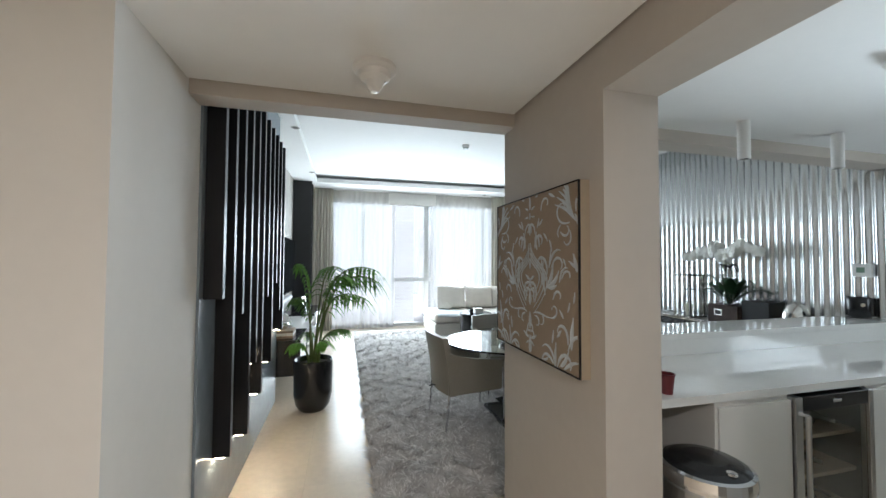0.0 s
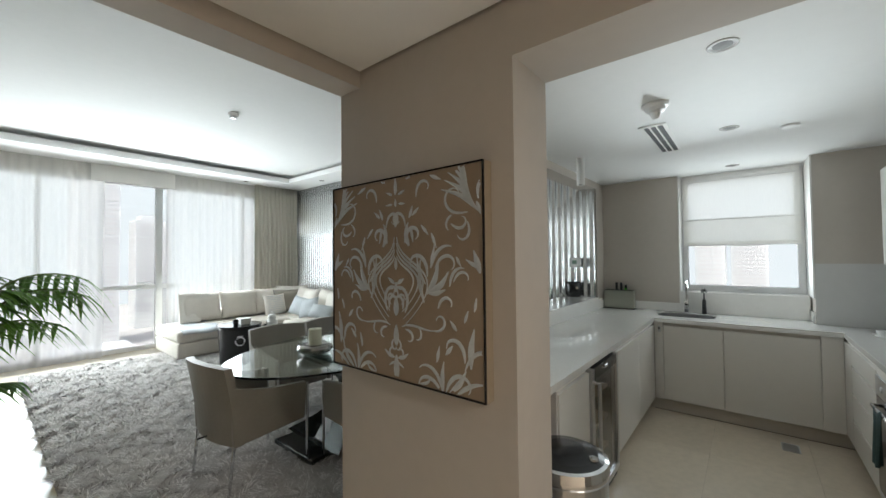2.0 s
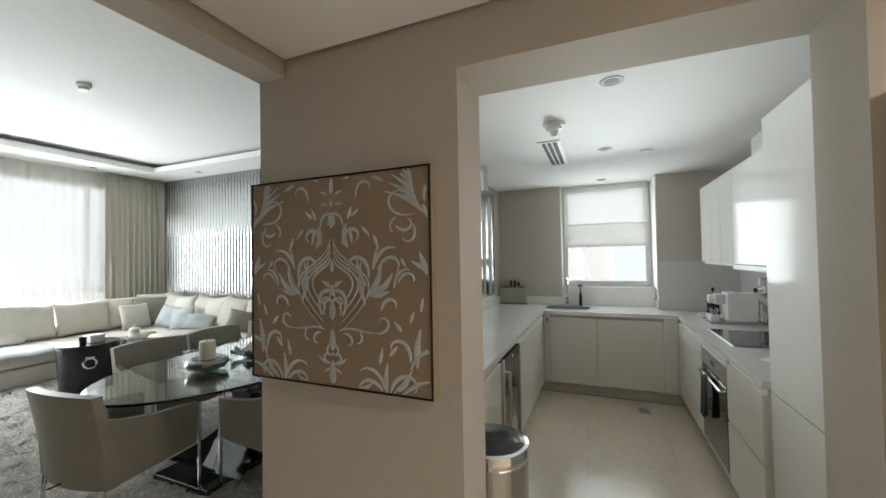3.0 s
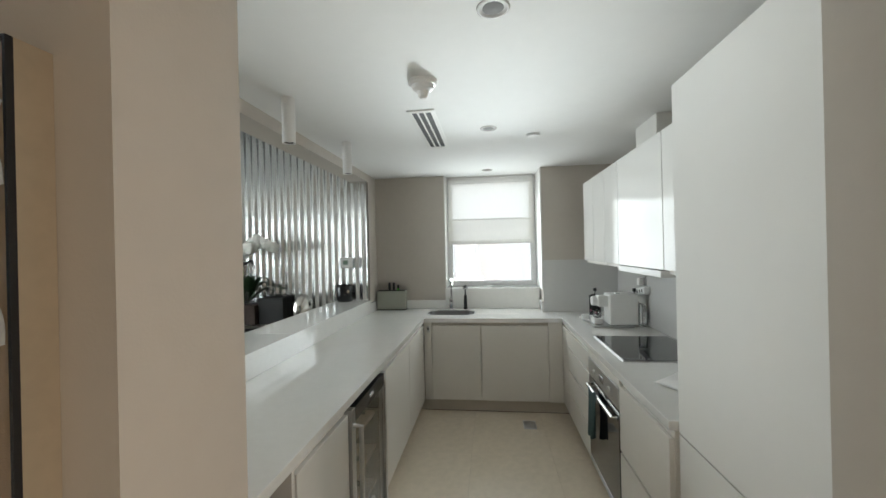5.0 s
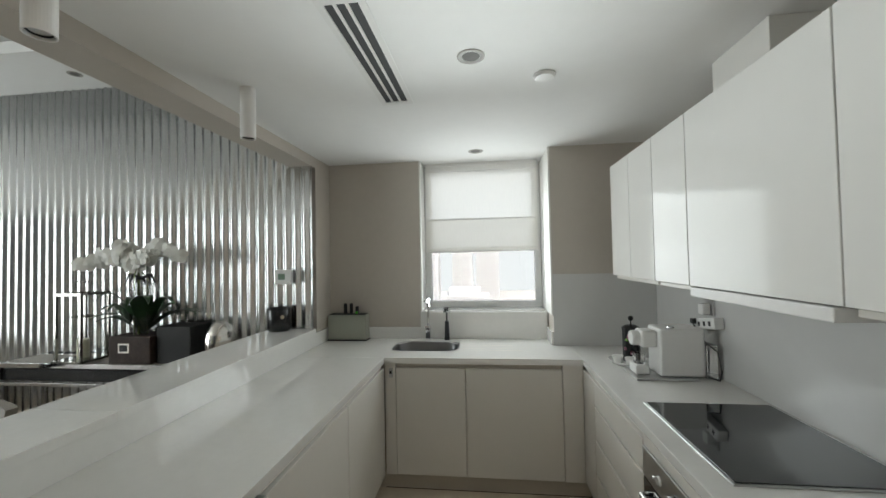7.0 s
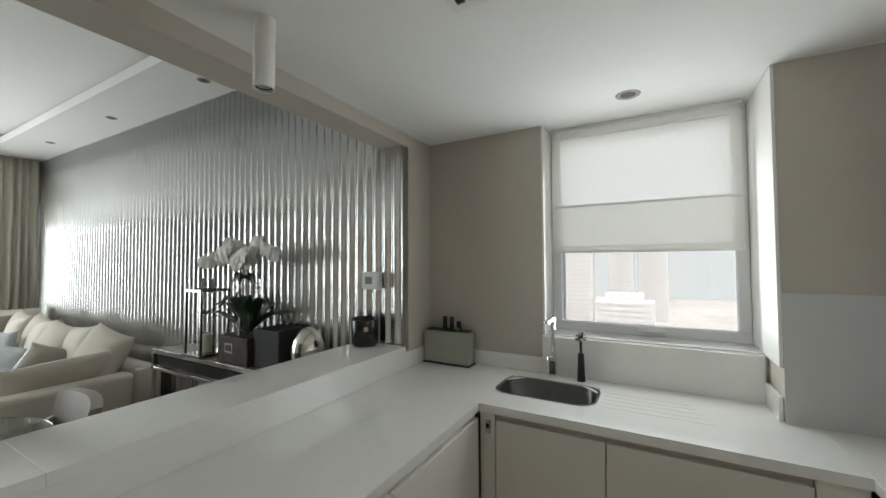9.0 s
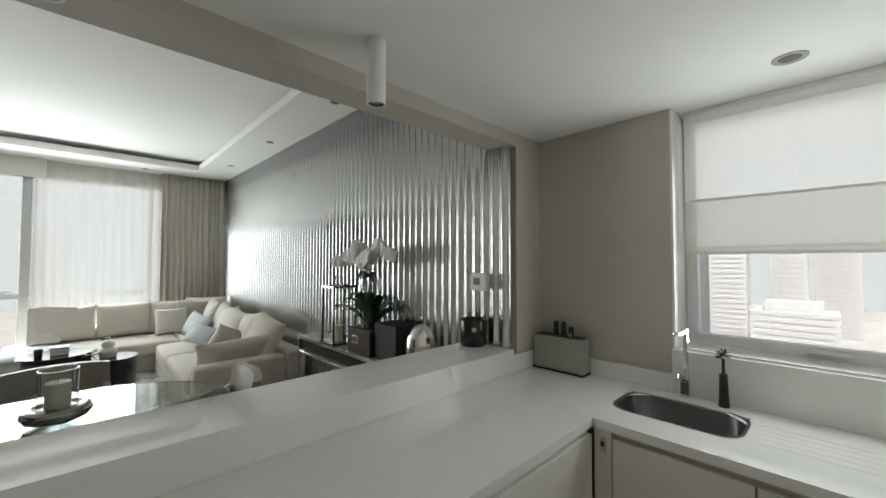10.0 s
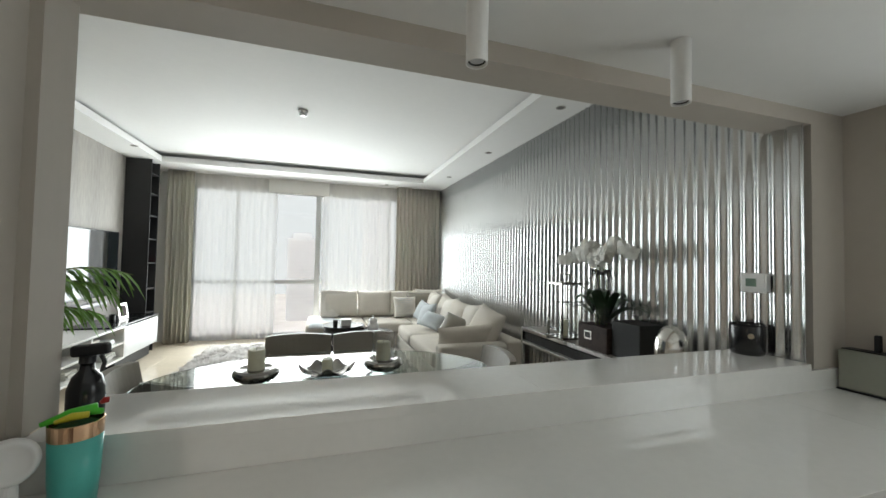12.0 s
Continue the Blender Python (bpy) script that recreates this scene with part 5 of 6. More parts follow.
def tufts(name, count, x0, x1, y0, y1, hmin, hmax, wid, material, label, clump=-9.0):
    """Wool strands, each a bent blade, as one mesh."""
    x, y = rr.uniform(x0, x1, count), rr.uniform(y0, y1, count)
    k = np.sin(x * 43 + 4 * np.sin(y * 17)) + np.sin(y * 64 + 4 * np.sin(x * 19)) > clump
    x, y = x[k], y[k]
    count = len(x)
    cl = np.sin(x * 21 + 3 * np.sin(y * 13)) + np.sin(y * 19 + 2 * np.sin(x * 17))
    ang = rr.uniform(0, 2 * np.pi, count) * 0.35 + cl * 1.3
    h = rr.uniform(hmin, hmax, count) * (1 + 0.25 * cl / 2)
    ln = rr.uniform(0.8, 2.2, count) * h
    dx, dy = np.cos(ang), np.sin(ang)
    z0 = np.full(count, 0.01)
    w = wid * rr.uniform(0.7, 1.3, count)
    V = np.empty((count, 5, 3))
    V[:, 0] = np.stack([x - dy * w, y + dx * w, z0], 1)
    V[:, 1] = np.stack([x + dy * w, y - dx * w, z0], 1)
    mx, my = x + dx * ln * 0.35, y + dy * ln * 0.35
    V[:, 2] = np.stack([mx + dy * w, my - dx * w, z0 + h * 0.75], 1)
    V[:, 3] = np.stack([mx - dy * w, my + dx * w, z0 + h * 0.75], 1)
    V[:, 4] = np.stack([x + dx * ln, y + dy * ln, z0 + h], 1)
    base = np.arange(count)[:, None] * 5
    quads = (base + np.array([[0, 1, 2, 3]])).tolist()
    tris = (base + np.array([[3, 2, 4]])).tolist()
    me = bpy.data.meshes.new(name)
    me.from_pydata(V.reshape(-1, 3).tolist(), [], quads + tris)
    me.materials.append(material)
    return tagged(new(name, me), label, "rug", "", "stuff")


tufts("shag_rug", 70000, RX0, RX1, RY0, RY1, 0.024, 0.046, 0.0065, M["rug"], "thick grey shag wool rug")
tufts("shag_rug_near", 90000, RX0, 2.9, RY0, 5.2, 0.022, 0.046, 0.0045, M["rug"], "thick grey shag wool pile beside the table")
# paler strands on the clumps only, so the gaps between read as shaded
tufts("shag_rug_lit_tips", 150000, RX0, RX1, RY0, RY1, 0.03, 0.052, 0.0042, M["rug_tip"], "shag rug pile tips painted paler as if lit", 0.35)

# ---- dining table ----
TX, TY, TA, TB = 2.28, 3.72, 1.12, 0.68
dt = thing("dining_table", (TX, TY, 0), "oval glass dining table on a black and chrome base", "table")
part("glass_top", prism([(TX + TA * math.cos(2 * math.pi * k / 64), TY + TB * math.sin(2 * math.pi * k / 64)) for k in range(64)], 0.735, 0.75, 0.003), M["tglass"], dt)
part("base_plate", box(TX - 0.66, TX + 0.66, TY - 0.3, TY + 0.24, 0.02, 0.075, 0.006), M["black_glass"], dt)
for m in (-1, 1):
    bm = bmesh.new()
    g = {}
    for i in range(13):
        v = i / 12
        half = 0.10 + 0.26 * (2 * v - 1) ** 2
        xc = TX + m * (0.16 + 0.34 * (2 * v - 1) ** 2)
        for j, (sx, sy) in enumerate(((0.0, -1), (0.0, 1), (-m * 0.14, 0.6), (-m * 0.14, -0.6))):
            g[i, j] = bm.verts.new((xc + sx, TY - 0.03 + sy * half, 0.0755 + 0.648 * v))
    for i in range(12):
        for j in range(4):
            bm.faces.new((g[i, j], g[i, (j + 1) % 4], g[i + 1, (j + 1) % 4], g[i + 1, j]))
    bm.faces.new([g[0, j] for j in range(4)])
    bm.faces.new([g[12, j] for j in range(4)])
    part("pedestal_fin", bm, M["black_glass"] if m < 0 else M["chrome"], dt, smooth=False)
part("pedestal_core", lathe(TX, TY - 0.03, [(0, 0.0757), (0.2, 0.0757), (0.1, 0.2), (0.07, 0.4), (0.1, 0.6), (0.2, 0.7345), (0, 0.7345)], 24), M["chrome"], dt, smooth=True)


# ---- dining chairs ----
def build_chair(at, rot, label):
    c = thing("dining_chair", (0, 0, 0), label, "chair", "chairs round the dining table")

    def curved(x_of, y_half, z0, z1, thick, n=10, nz=8):
        bm = bmesh.new()
        g = {}
        for s in (0, 1):
            for i in range(n + 1):
                for j in range(nz + 1):
                    u, v = 2 * i / n - 1, j / nz
                    x = x_of(u, v) + (thick if s else 0)
                    top = z1 - 0.012 * u * u
                    g[s, i, j] = bm.verts.new((x, u * y_half, z0 + (top - z0) * v))
        for s in (0, 1):
            for i in range(n):
                for j in range(nz):
                    bm.faces.new((g[s, i, j], g[s, i + 1, j], g[s, i + 1, j + 1], g[s, i, j + 1]))
        for i in range(n):
            bm.faces.new((g[0, i, 0], g[0, i + 1, 0], g[1, i + 1, 0], g[1, i, 0]))
            bm.faces.new((g[0, i, nz], g[0, i + 1, nz], g[1, i + 1, nz], g[1, i, nz]))
        for j in range(nz):
            bm.faces.new((g[0, 0, j], g[0, 0, j + 1], g[1, 0, j + 1], g[1, 0, j]))
            bm.faces.new((g[0, n, j], g[0, n, j + 1], g[1, n, j + 1], g[1, n, j]))
        return bm
    part("backrest", curved(lambda u, v: -0.285 - 0.075 * v ** 1.4 + 0.05 * u * u, 0.275, 0.34, 0.85, 0.05), M["chair"], c, smooth=False)
    part("seat", box(-0.215, 0.265, -0.232, 0.232, 0.36, 0.475, 0.03, 3), M["chair"], c)
    for m in (-1, 1):
        bm = bmesh.new()
        prof = ((-0.245, 0.34), (0.255, 0.36), (0.268, 0.62), (0.0, 0.645), (-0.16, 0.67), (-0.27, 0.72))
        a = [bm.verts.new((x, m * 0.236, z)) for x, z in prof]
        b = [bm.verts.new((x, m * 0.276, z)) for x, z in prof]
        bm.faces.new(a)
        bm.faces.new(b)
        for i in range(len(a)):
            bm.faces.new((a[i], a[(i + 1) % len(a)], b[(i + 1) % len(a)], b[i]))
        bmesh.ops.bevel(bm, geom=list(bm.edges), offset=0.008, segments=2, profile=0.5, affect="EDGES")
        part("armrest", bm, M["chair"], c)
        part("leg", tube([(0.281, m * 0.262, 0.013), (0.281, m * 0.262, 0.612)], 0.0105, 8), M["chrome"], c)
        part("leg", tube([(-0.27, m * 0.25, 0.013), (-0.235, m * 0.25, 0.345)], 0.0105, 8), M["chrome"], c)
    part("seam", box(-0.3455, -0.2755, -0.001, 0.001, 0.36, 0.37), M["rubber"], c)
    c.matrix_basis = pose(*at, 0, 0, rot)
    return c


ch = build_chair((1.35, 3.77, 0), 4, "taupe leather armchair with slim chrome legs")
copy_thing(ch, pose(2.01, 4.40, 0, 0, 0, -92))
copy_thing(ch, pose(2.6, 4.40, 0, 0, 0, -88))
copy_thing(ch, pose(1.98, 3.15, 0, 0, 0, 88))
copy_thing(ch, pose(2.62, 3.13, 0, 0, 0, 91))
copy_thing(ch, pose(3.22, 3.72, 0, 0, 0, 176))


# ---- table decorations ----
def bowl_candle(x, y, chimney):
    t = thing("candle_bowl", (x, y, 0.75), "round mirrored silver bowl with an ivory pillar candle", "candle holder", "table candle bowls")
    part("bowl", lathe(x, y, [(0, 0.7505), (0.06, 0.7505), (0.12, 0.775), (0.138, 0.802), (0.13, 0.826), (0.098, 0.84), (0.092, 0.832), (0.0, 0.828)], 32), M["dark_silver"], t, smooth=True)
    part("candle", lathe(x, y, [(0, 0.829), (0.05, 0.829), (0.05, 0.95), (0.045, 0.956), (0.0, 0.948)], 24), M["wax"], t)
    part("wick", tube([(x, y, 0.947), (x, y, 0.964)], 0.0015, 5), M["black_matt"], t)
    if chimney:
        part("glass_chimney", lathe(x, y, [(0.078, 0.834), (0.078, 1.02), (0.074, 1.02), (0.074, 0.834)], 28), M["cglass"], t, "clear glass chimney")


bowl_candle(1.818, 3.69, False)
bowl_candle(2.626, 3.745, True)
t = thing("ruffled_bowl", (2.247, 3.73, 0.75), "ruffled dark silver leaf bowl with a white candle", "bowl")
bm = bmesh.new()
g = {}
for i in range(9):
    for j in range(48):
        a, r = 2 * math.pi * j / 48, 0.03 + 0.13 * i / 8
        rip = (i / 8) ** 2
        g[i, j] = bm.verts.new((2.247 + r * (1 + 0.12 * rip * math.sin(5 * a)) * math.cos(a) * 1.1, 3.73 + r * math.sin(a) * 0.9, 0.753 + 0.05 * rip + 0.022 * rip * math.sin(7 * a)))
for i in range(8):
    for j in range(48):
        bm.faces.new((g[i, j], g[i, (j + 1) % 48], g[i + 1, (j + 1) % 48], g[i + 1, j]))
bm.faces.new([g[0, j] for j in range(48)])
ob = part("leaf_bowl", bm, M["dark_silver"], t, smooth=True)
ob.modifiers.new("thickness", "SOLIDIFY").thickness = 0.004
part("candle", lathe(2.247, 3.73, [(0, 0.758), (0.035, 0.758), (0.035, 0.86), (0.0, 0.86)], 20), M["wax"], t)
t = thing("glasses_case", (2.35, 3.5, 0.75), "folded black spectacles lying on the glass table", "spectacles")
part("case", place(box(-0.07, 0.07, -0.025, 0.025, 0, 0.022, 0.006), pose(2.42, 3.5, 0.7515, 0, 0, 25)), M["black"], t)

# ---- sofa ----
so = thing("corner_sofa", (3.6, 7.2, 0), "large oatmeal linen corner sofa with chaise end", "sofa")
part("base", box(1.98, 4.52, 7.56, 8.66, 0.04, 0.27, 0.03, 3), M["sofa"], so)
part("base", box(3.46, 4.52, 5.08, 7.558, 0.04, 0.27, 0.03, 3), M["sofa"], so)
for b in ((1.97, 2.95, 7.53, 8.64), (2.955, 3.75, 7.53, 8.4), (3.755, 4.5, 7.3, 8.4)):
    part("seat_cushion", box(b[0], b[1], b[2], b[3], 0.272, 0.45, 0.055, 4), M["sofa"], so, smooth=True)
for b in ((3.43, 4.3, 6.45, 7.295), (3.43, 4.3, 5.25, 6.445)):
    part("seat_cushion", box(b[0], b[1], b[2], b[3], 0.272, 0.46, 0.06, 4), M["sofa"], so, smooth=True)
part("back_frame", box(2.3, 4.52, 8.42, 8.67, 0.27, 0.62, 0.04, 3), M["sofa"], so)
part("back_frame", box(4.31, 4.53, 5.08, 8.415, 0.27, 0.6, 0.04, 3), M["sofa"], so)
part("arm", box(3.46, 4.305, 5.06, 5.24, 0.27, 0.58, 0.04, 3), M["sofa"], so)


def pillow(name, w, h, d, at, rx, ry, rz, material, label):
    ob = part(name, place(cushion(w, h, d), pose(0, 0, h / 2, rx, ry, 0)), material, smooth=True)
    ob.matrix_world = pose(*at, 0, 0, rz)
    return tagged(ob, label, "cushion", "sofa cushions")


for x, rz in ((2.55, 3), (3.18, 0), (3.78, -2)):
    pillow("back_cushion", 0.66, 0.5, 0.2, (x, 8.36, 0.45), -12, 0, rz, M["sofa"], "large oatmeal back cushion of the sofa")
pillow("back_cushion", 0.62, 0.5, 0.2, (4.2, 8.3, 0.48), -12, 0, -30, M["sofa"], "oatmeal back cushion in the sofa corner")
for y, mm, w, xx, rx, ry in ((7.9, "sofa", 0.56, 4.22, -14, 4), (7.5, "cush_white", 0.55, 4.12, -20, -6), (7.12, "sofa", 0.5, 4.2, -14, 9), (6.72, "cush_white", 0.52, 4.14, -18, -8), (6.3, "sofa", 0.56, 4.12, -22, 6), (5.86, "cush_white", 0.5, 4.18, -14, -7), (5.48, "sofa", 0.56, 4.2, -24, 12)):
    pillow("back_cushion", w, 0.5, 0.22, (xx, y, 0.455), rx, ry, -98 + (y * 37 % 17), M[mm], "plump pale cushion leaning on the sofa back")
pillow("throw_pillow", 0.38, 0.36, 0.14, (3.92, 7.55, 0.455), -24, 10, -74, M["cush_blue"], "pale blue scatter cushion on the sofa")
pillow("throw_pillow", 0.38, 0.36, 0.14, (3.9, 7.2, 0.455), -30, -12, -66, M["cush_blue"], "pale blue scatter cushion leaning forward")
pillow("throw_pillow", 0.42, 0.28, 0.13, (3.86, 6.75, 0.46), -44, 8, -58, M["cush_blue"], "pale blue scatter cushion lying low")
pillow("throw_pillow", 0.42, 0.34, 0.13, (3.95, 5.95, 0.46), -32, 14, -52, M["chair"], "taupe patterned scatter cushion on the sofa")
pillow("throw_pillow", 0.5, 0.46, 0.15, (4.0, 8.16, 0.46), -14, 0, -24, M["chair"], "grey-taupe cushion behind the striped one")
pillow("bolster_cushion", 0.78, 0.27, 0.15, (3.9, 5.33, 0.5), -18, 3, 178, M["sofa"], "long oatmeal cushion resting on the sofa arm")
# striped cushion: separate raised bands
sp = thing("striped_cushion", (3.72, 8.0, 0.455), "square white cushion with grey textured stripes", "cushion", "sofa cushions")
mt = pose(3.72, 8.02, 0.455, -16, 0, 4) @ pose(0, 0, 0.2)
part("cover", place(cushion(0.44, 0.4, 0.15), mt), M["cush_white"], sp, smooth=True)
for k in range(10):
    v = -0.17 + 0.036 * k
    bm = bmesh.new()
    for m in (1,):
        pts = []
        for i in range(13):
            u = -0.95 + 1.9 * i / 12
            e = max(0.0, (1 - abs(u) ** 2.6) * (1 - abs(v / 0.2) ** 2.6)) ** 0.5 * 0.075
            pts.append((u * 0.2, -e - 0.001, v + 0.003 * math.sin(i * 2.1 + k)))
        add_tube(bm, pts, 0.0055, 5)
    part("stripe", place(bm, mt), M["throw"], sp)
# throw over the chaise
bm = bmesh.new()
g = {}
for i in range(25):
    for j in range(25):
        u, v = i / 24, j / 24
        x, y = 2.02 + 0.62 * u, 7.46 + 1.0 * v
        z = 0.456 + 0.008 * math.sin(u * 9 + v * 4) + 0.006 * math.sin(v * 15)
        if y < 7.53:
            z -= (7.53 - y) * 0.6
        g[i, j] = bm.verts.new((x + 0.02 * math.sin(v * 6), y, z))
for i in range(24):
    for j in range(24):
        bm.faces.new((g[i, j], g[i + 1, j], g[i + 1, j + 1], g[i, j + 1]))
ob = tagged(part("throw_blanket", bm, M["throw"], smooth=True), "folded grey-blue throw lying over the chaise", "blanket")
ob.modifiers.new("thickness", "SOLIDIFY").thickness = 0.012
bm = bmesh.new()
g = {}
for i in range(17):
    for j in range(17):
        u, v = i / 16, j / 16
        g[i, j] = bm.verts.new((2.2 + 0.3 * u + 0.18 * v * u, 8.235 + 0.1 * v + 0.012 * math.sin(u * 8), 0.47 + 0.47 * v + 0.01 * math.sin(u * 5)))
for i in range(16):
    for j in range(16):
        bm.faces.new((g[i, j], g[i + 1, j], g[i + 1, j + 1], g[i, j + 1]))
ob = tagged(part("draped_shawl", bm, M["cush_white"], smooth=True), "pale cloth draped over the back cushion", "shawl")
ob.modifiers.new("thickness", "SOLIDIFY").thickness = 0.006


# ---- drum tables ----
def drum_table(x, y, r, h, label):
    t = thing("drum_table", (x, y, 0), label, "side table", "black drum side tables")
    part("drum", lathe(x, y, [(0, 0.012), (r * 0.86, 0.012), (r * 0.9, 0.03), (r, h - 0.05), (r, h - 0.02), (0.0, h - 0.02)], 48), M["black"], t, smooth=False)
    part("top", lathe(x, y, [(0, h - 0.0195), (r + 0.01, h - 0.0195), (r + 0.012, h - 0.01), (r + 0.008, h), (0, h)], 48), M["black"], t)
    a = radians(-112)
    cx, cy = x + (r + 0.01) * math.cos(a), y + (r + 0.01) * math.sin(a)
    sx, sy = -math.sin(a), math.cos(a)
    part("ring_handle", tube([(cx + 0.055 * sx * math.cos(b) + 0.012 * math.cos(a), cy + 0.055 * sy * math.cos(b) + 0.012 * math.sin(a), h * 0.66 + 0.055 * math.sin(b)) for b in (2 * math.pi * k / 20 for k in range(20))], 0.011, 8, True), M["chrome"], t)
    part("ring_mount", place(box(-0.04, 0.04, -0.012, 0.0, -0.012, 0.012, 0.003), pose(cx, cy, h * 0.66 + 0.06, 0, 0, math.degrees(a) + 90)), M["chrome"], t)


drum_table(2.52, 6.75, 0.28, 0.58, "round black lacquer drum table with chrome ring handle")
drum_table(2.95, 6.62, 0.24, 0.5, "smaller round black drum table with chrome ring")
t = thing("tumbler", (2.4, 6.62, 0.58), "small black tumbler on the drum table", "cup")
part("cup", lathe(2.4, 6.6, [(0, 0.581), (0.03, 0.581), (0.036, 0.67), (0.033, 0.67), (0.027, 0.587), (0, 0.587)], 20), M["black"], t)
t = thing("gift_box", (2.55, 6.7, 0.58), "white lidded ornament box on the drum table", "box")
part("box", box(2.48, 2.62, 6.62, 6.76, 0.581, 0.645, 0.008), M["plastic"], t)
part("lid", box(2.475, 2.625, 6.615, 6.765, 0.6455, 0.668, 0.006), M["plastic"], t)
t = thing("white_jar", (2.93, 6.62, 0.5), "white ceramic tiered jar with round lid", "jar")
part("jar", lathe(2.93, 6.62, [(0, 0.501), (0.07, 0.501), (0.085, 0.56), (0.075, 0.6), (0.05, 0.61), (0.065, 0.64), (0.05, 0.68), (0.03, 0.69), (0, 0.69)], 24), M["plastic"], t, smooth=True)
part("knob", lathe(2.93, 6.62, [(0.012, 0.69), (0.02, 0.705), (0.012, 0.725), (0, 0.728)], 14), M["plastic"], t, smooth=True)
t = thing("crystal_star", (2.78, 6.55, 0.5), "silver spiky jack ornament on the small table", "ornament")
bm = bmesh.new()
for k in range(5):
    a = radians(72 * k + 20)
    add_tube(bm, [(2.8, 6.52, 0.56), (2.8 + 0.06 * math.cos(a), 6.52 + 0.04 * math.sin(a * 2), 0.56 + 0.055 * math.sin(a))], 0.009, 6)
part("star", bm, M["silver"], t)

# ---- console with its things ----
cs = thing("console_table", (4.42, 3.8, 0), "slim chrome console table with dark inset top", "console table")
CYA, CYB, CXA, CXB, CZ = 2.9, 4.72, 4.28, 4.575, 0.83
part("top", box(CXA + 0.015, CXB - 0.015, CYA + 0.015, CYB - 0.015, CZ - 0.02, CZ, 0.002, 1), M["chair"], cs, "taupe leather-covered top")
bm = bmesh.new()
for b in ((CXA, CXB, CYA, CYA + 0.0145, CZ - 0.03, CZ + 0.002), (CXA, CXB, CYB - 0.0145, CYB, CZ - 0.03, CZ + 0.002), (CXA, CXA + 0.0145, CYA + 0.0145, CYB - 0.0145, CZ - 0.03, CZ + 0.002), (CXB - 0.0145, CXB, CYA + 0.0145, CYB - 0.0145, CZ - 0.03, CZ + 0.002)):
    add_box(bm, *b, 0.001, 1)
part("top_rim", bm, M["chrome"], cs)
part("drawer", box(CXA + 0.02, CXB - 0.02, CYA + 0.03, CYB - 0.03, CZ - 0.13, CZ - 0.045, 0.002, 1), M["black"], cs)
part("rail", box(CXA, CXA + 0.015, CYA, CYB, CZ - 0.165, CZ - 0.14, 0.002, 1), M["chrome"], cs)
for x in (CXA, CXB - 0.03):
    for y in (CYA, CYB - 0.03):
        part("leg", box(x, x + 0.03, y, y + 0.03, 0.012 if x < 4.25 else 0.001, CZ - 0.031, 0.002, 1), M["chrome"], cs)
# lantern
LX, LY, LZ, LW, LH = 4.4, 4.12, CZ + 0.002, 0.105, 0.5
la = thing("lantern", (LX, LY, LZ), "square polished steel lantern with a white candle", "lantern")
for sx in (-1, 1):
    for sy in (-1, 1):
        part("post", box(LX + sx * LW - 0.009, LX + sx * LW + 0.009, LY + sy * LW - 0.009, LY + sy * LW + 0.009, LZ + 0.02, LZ + LH, 0.001, 1), M["dark_silver"], la)
part("base", box(LX - LW - 0.02, LX + LW + 0.02, LY - LW - 0.02, LY + LW + 0.02, LZ, LZ + 0.019, 0.002, 1), M["dark_silver"], la)
bm = bmesh.new()
for z in (LZ + LH,):
    for b in ((-LW - 0.01, LW + 0.01, -LW - 0.01, -LW + 0.01), (-LW - 0.01, LW + 0.01, LW - 0.01, LW + 0.01), (-LW - 0.01, -LW + 0.01, -LW + 0.01, LW - 0.01), (LW - 0.01, LW + 0.01, -LW + 0.01, LW - 0.01)):
        add_box(bm, LX + b[0], LX + b[1], LY + b[2], LY + b[3], z + 0.0005, z + 0.02)
part("top_frame", bm, M["dark_silver"], la)
part("shelf_ring", lathe(LX, LY, [(0.05, LZ + 0.33), (0.07, LZ + 0.33), (0.07, LZ + 0.34), (0.05, LZ + 0.34), (0.05, LZ + 0.33)], 24), M["dark_silver"], la)
part("handle", tube([(LX, LY - 0.07, LZ + LH + 0.02), (LX, LY - 0.07, LZ + LH + 0.1), (LX, LY + 0.07, LZ + LH + 0.1), (LX, LY + 0.07, LZ + LH + 0.02)], 0.006, 8), M["dark_silver"], la)
part("candle", lathe(LX, LY, [(0, LZ + 0.0195), (0.038, LZ + 0.0195), (0.038, LZ + 0.16), (0, LZ + 0.155)], 20), M["wax"], la)
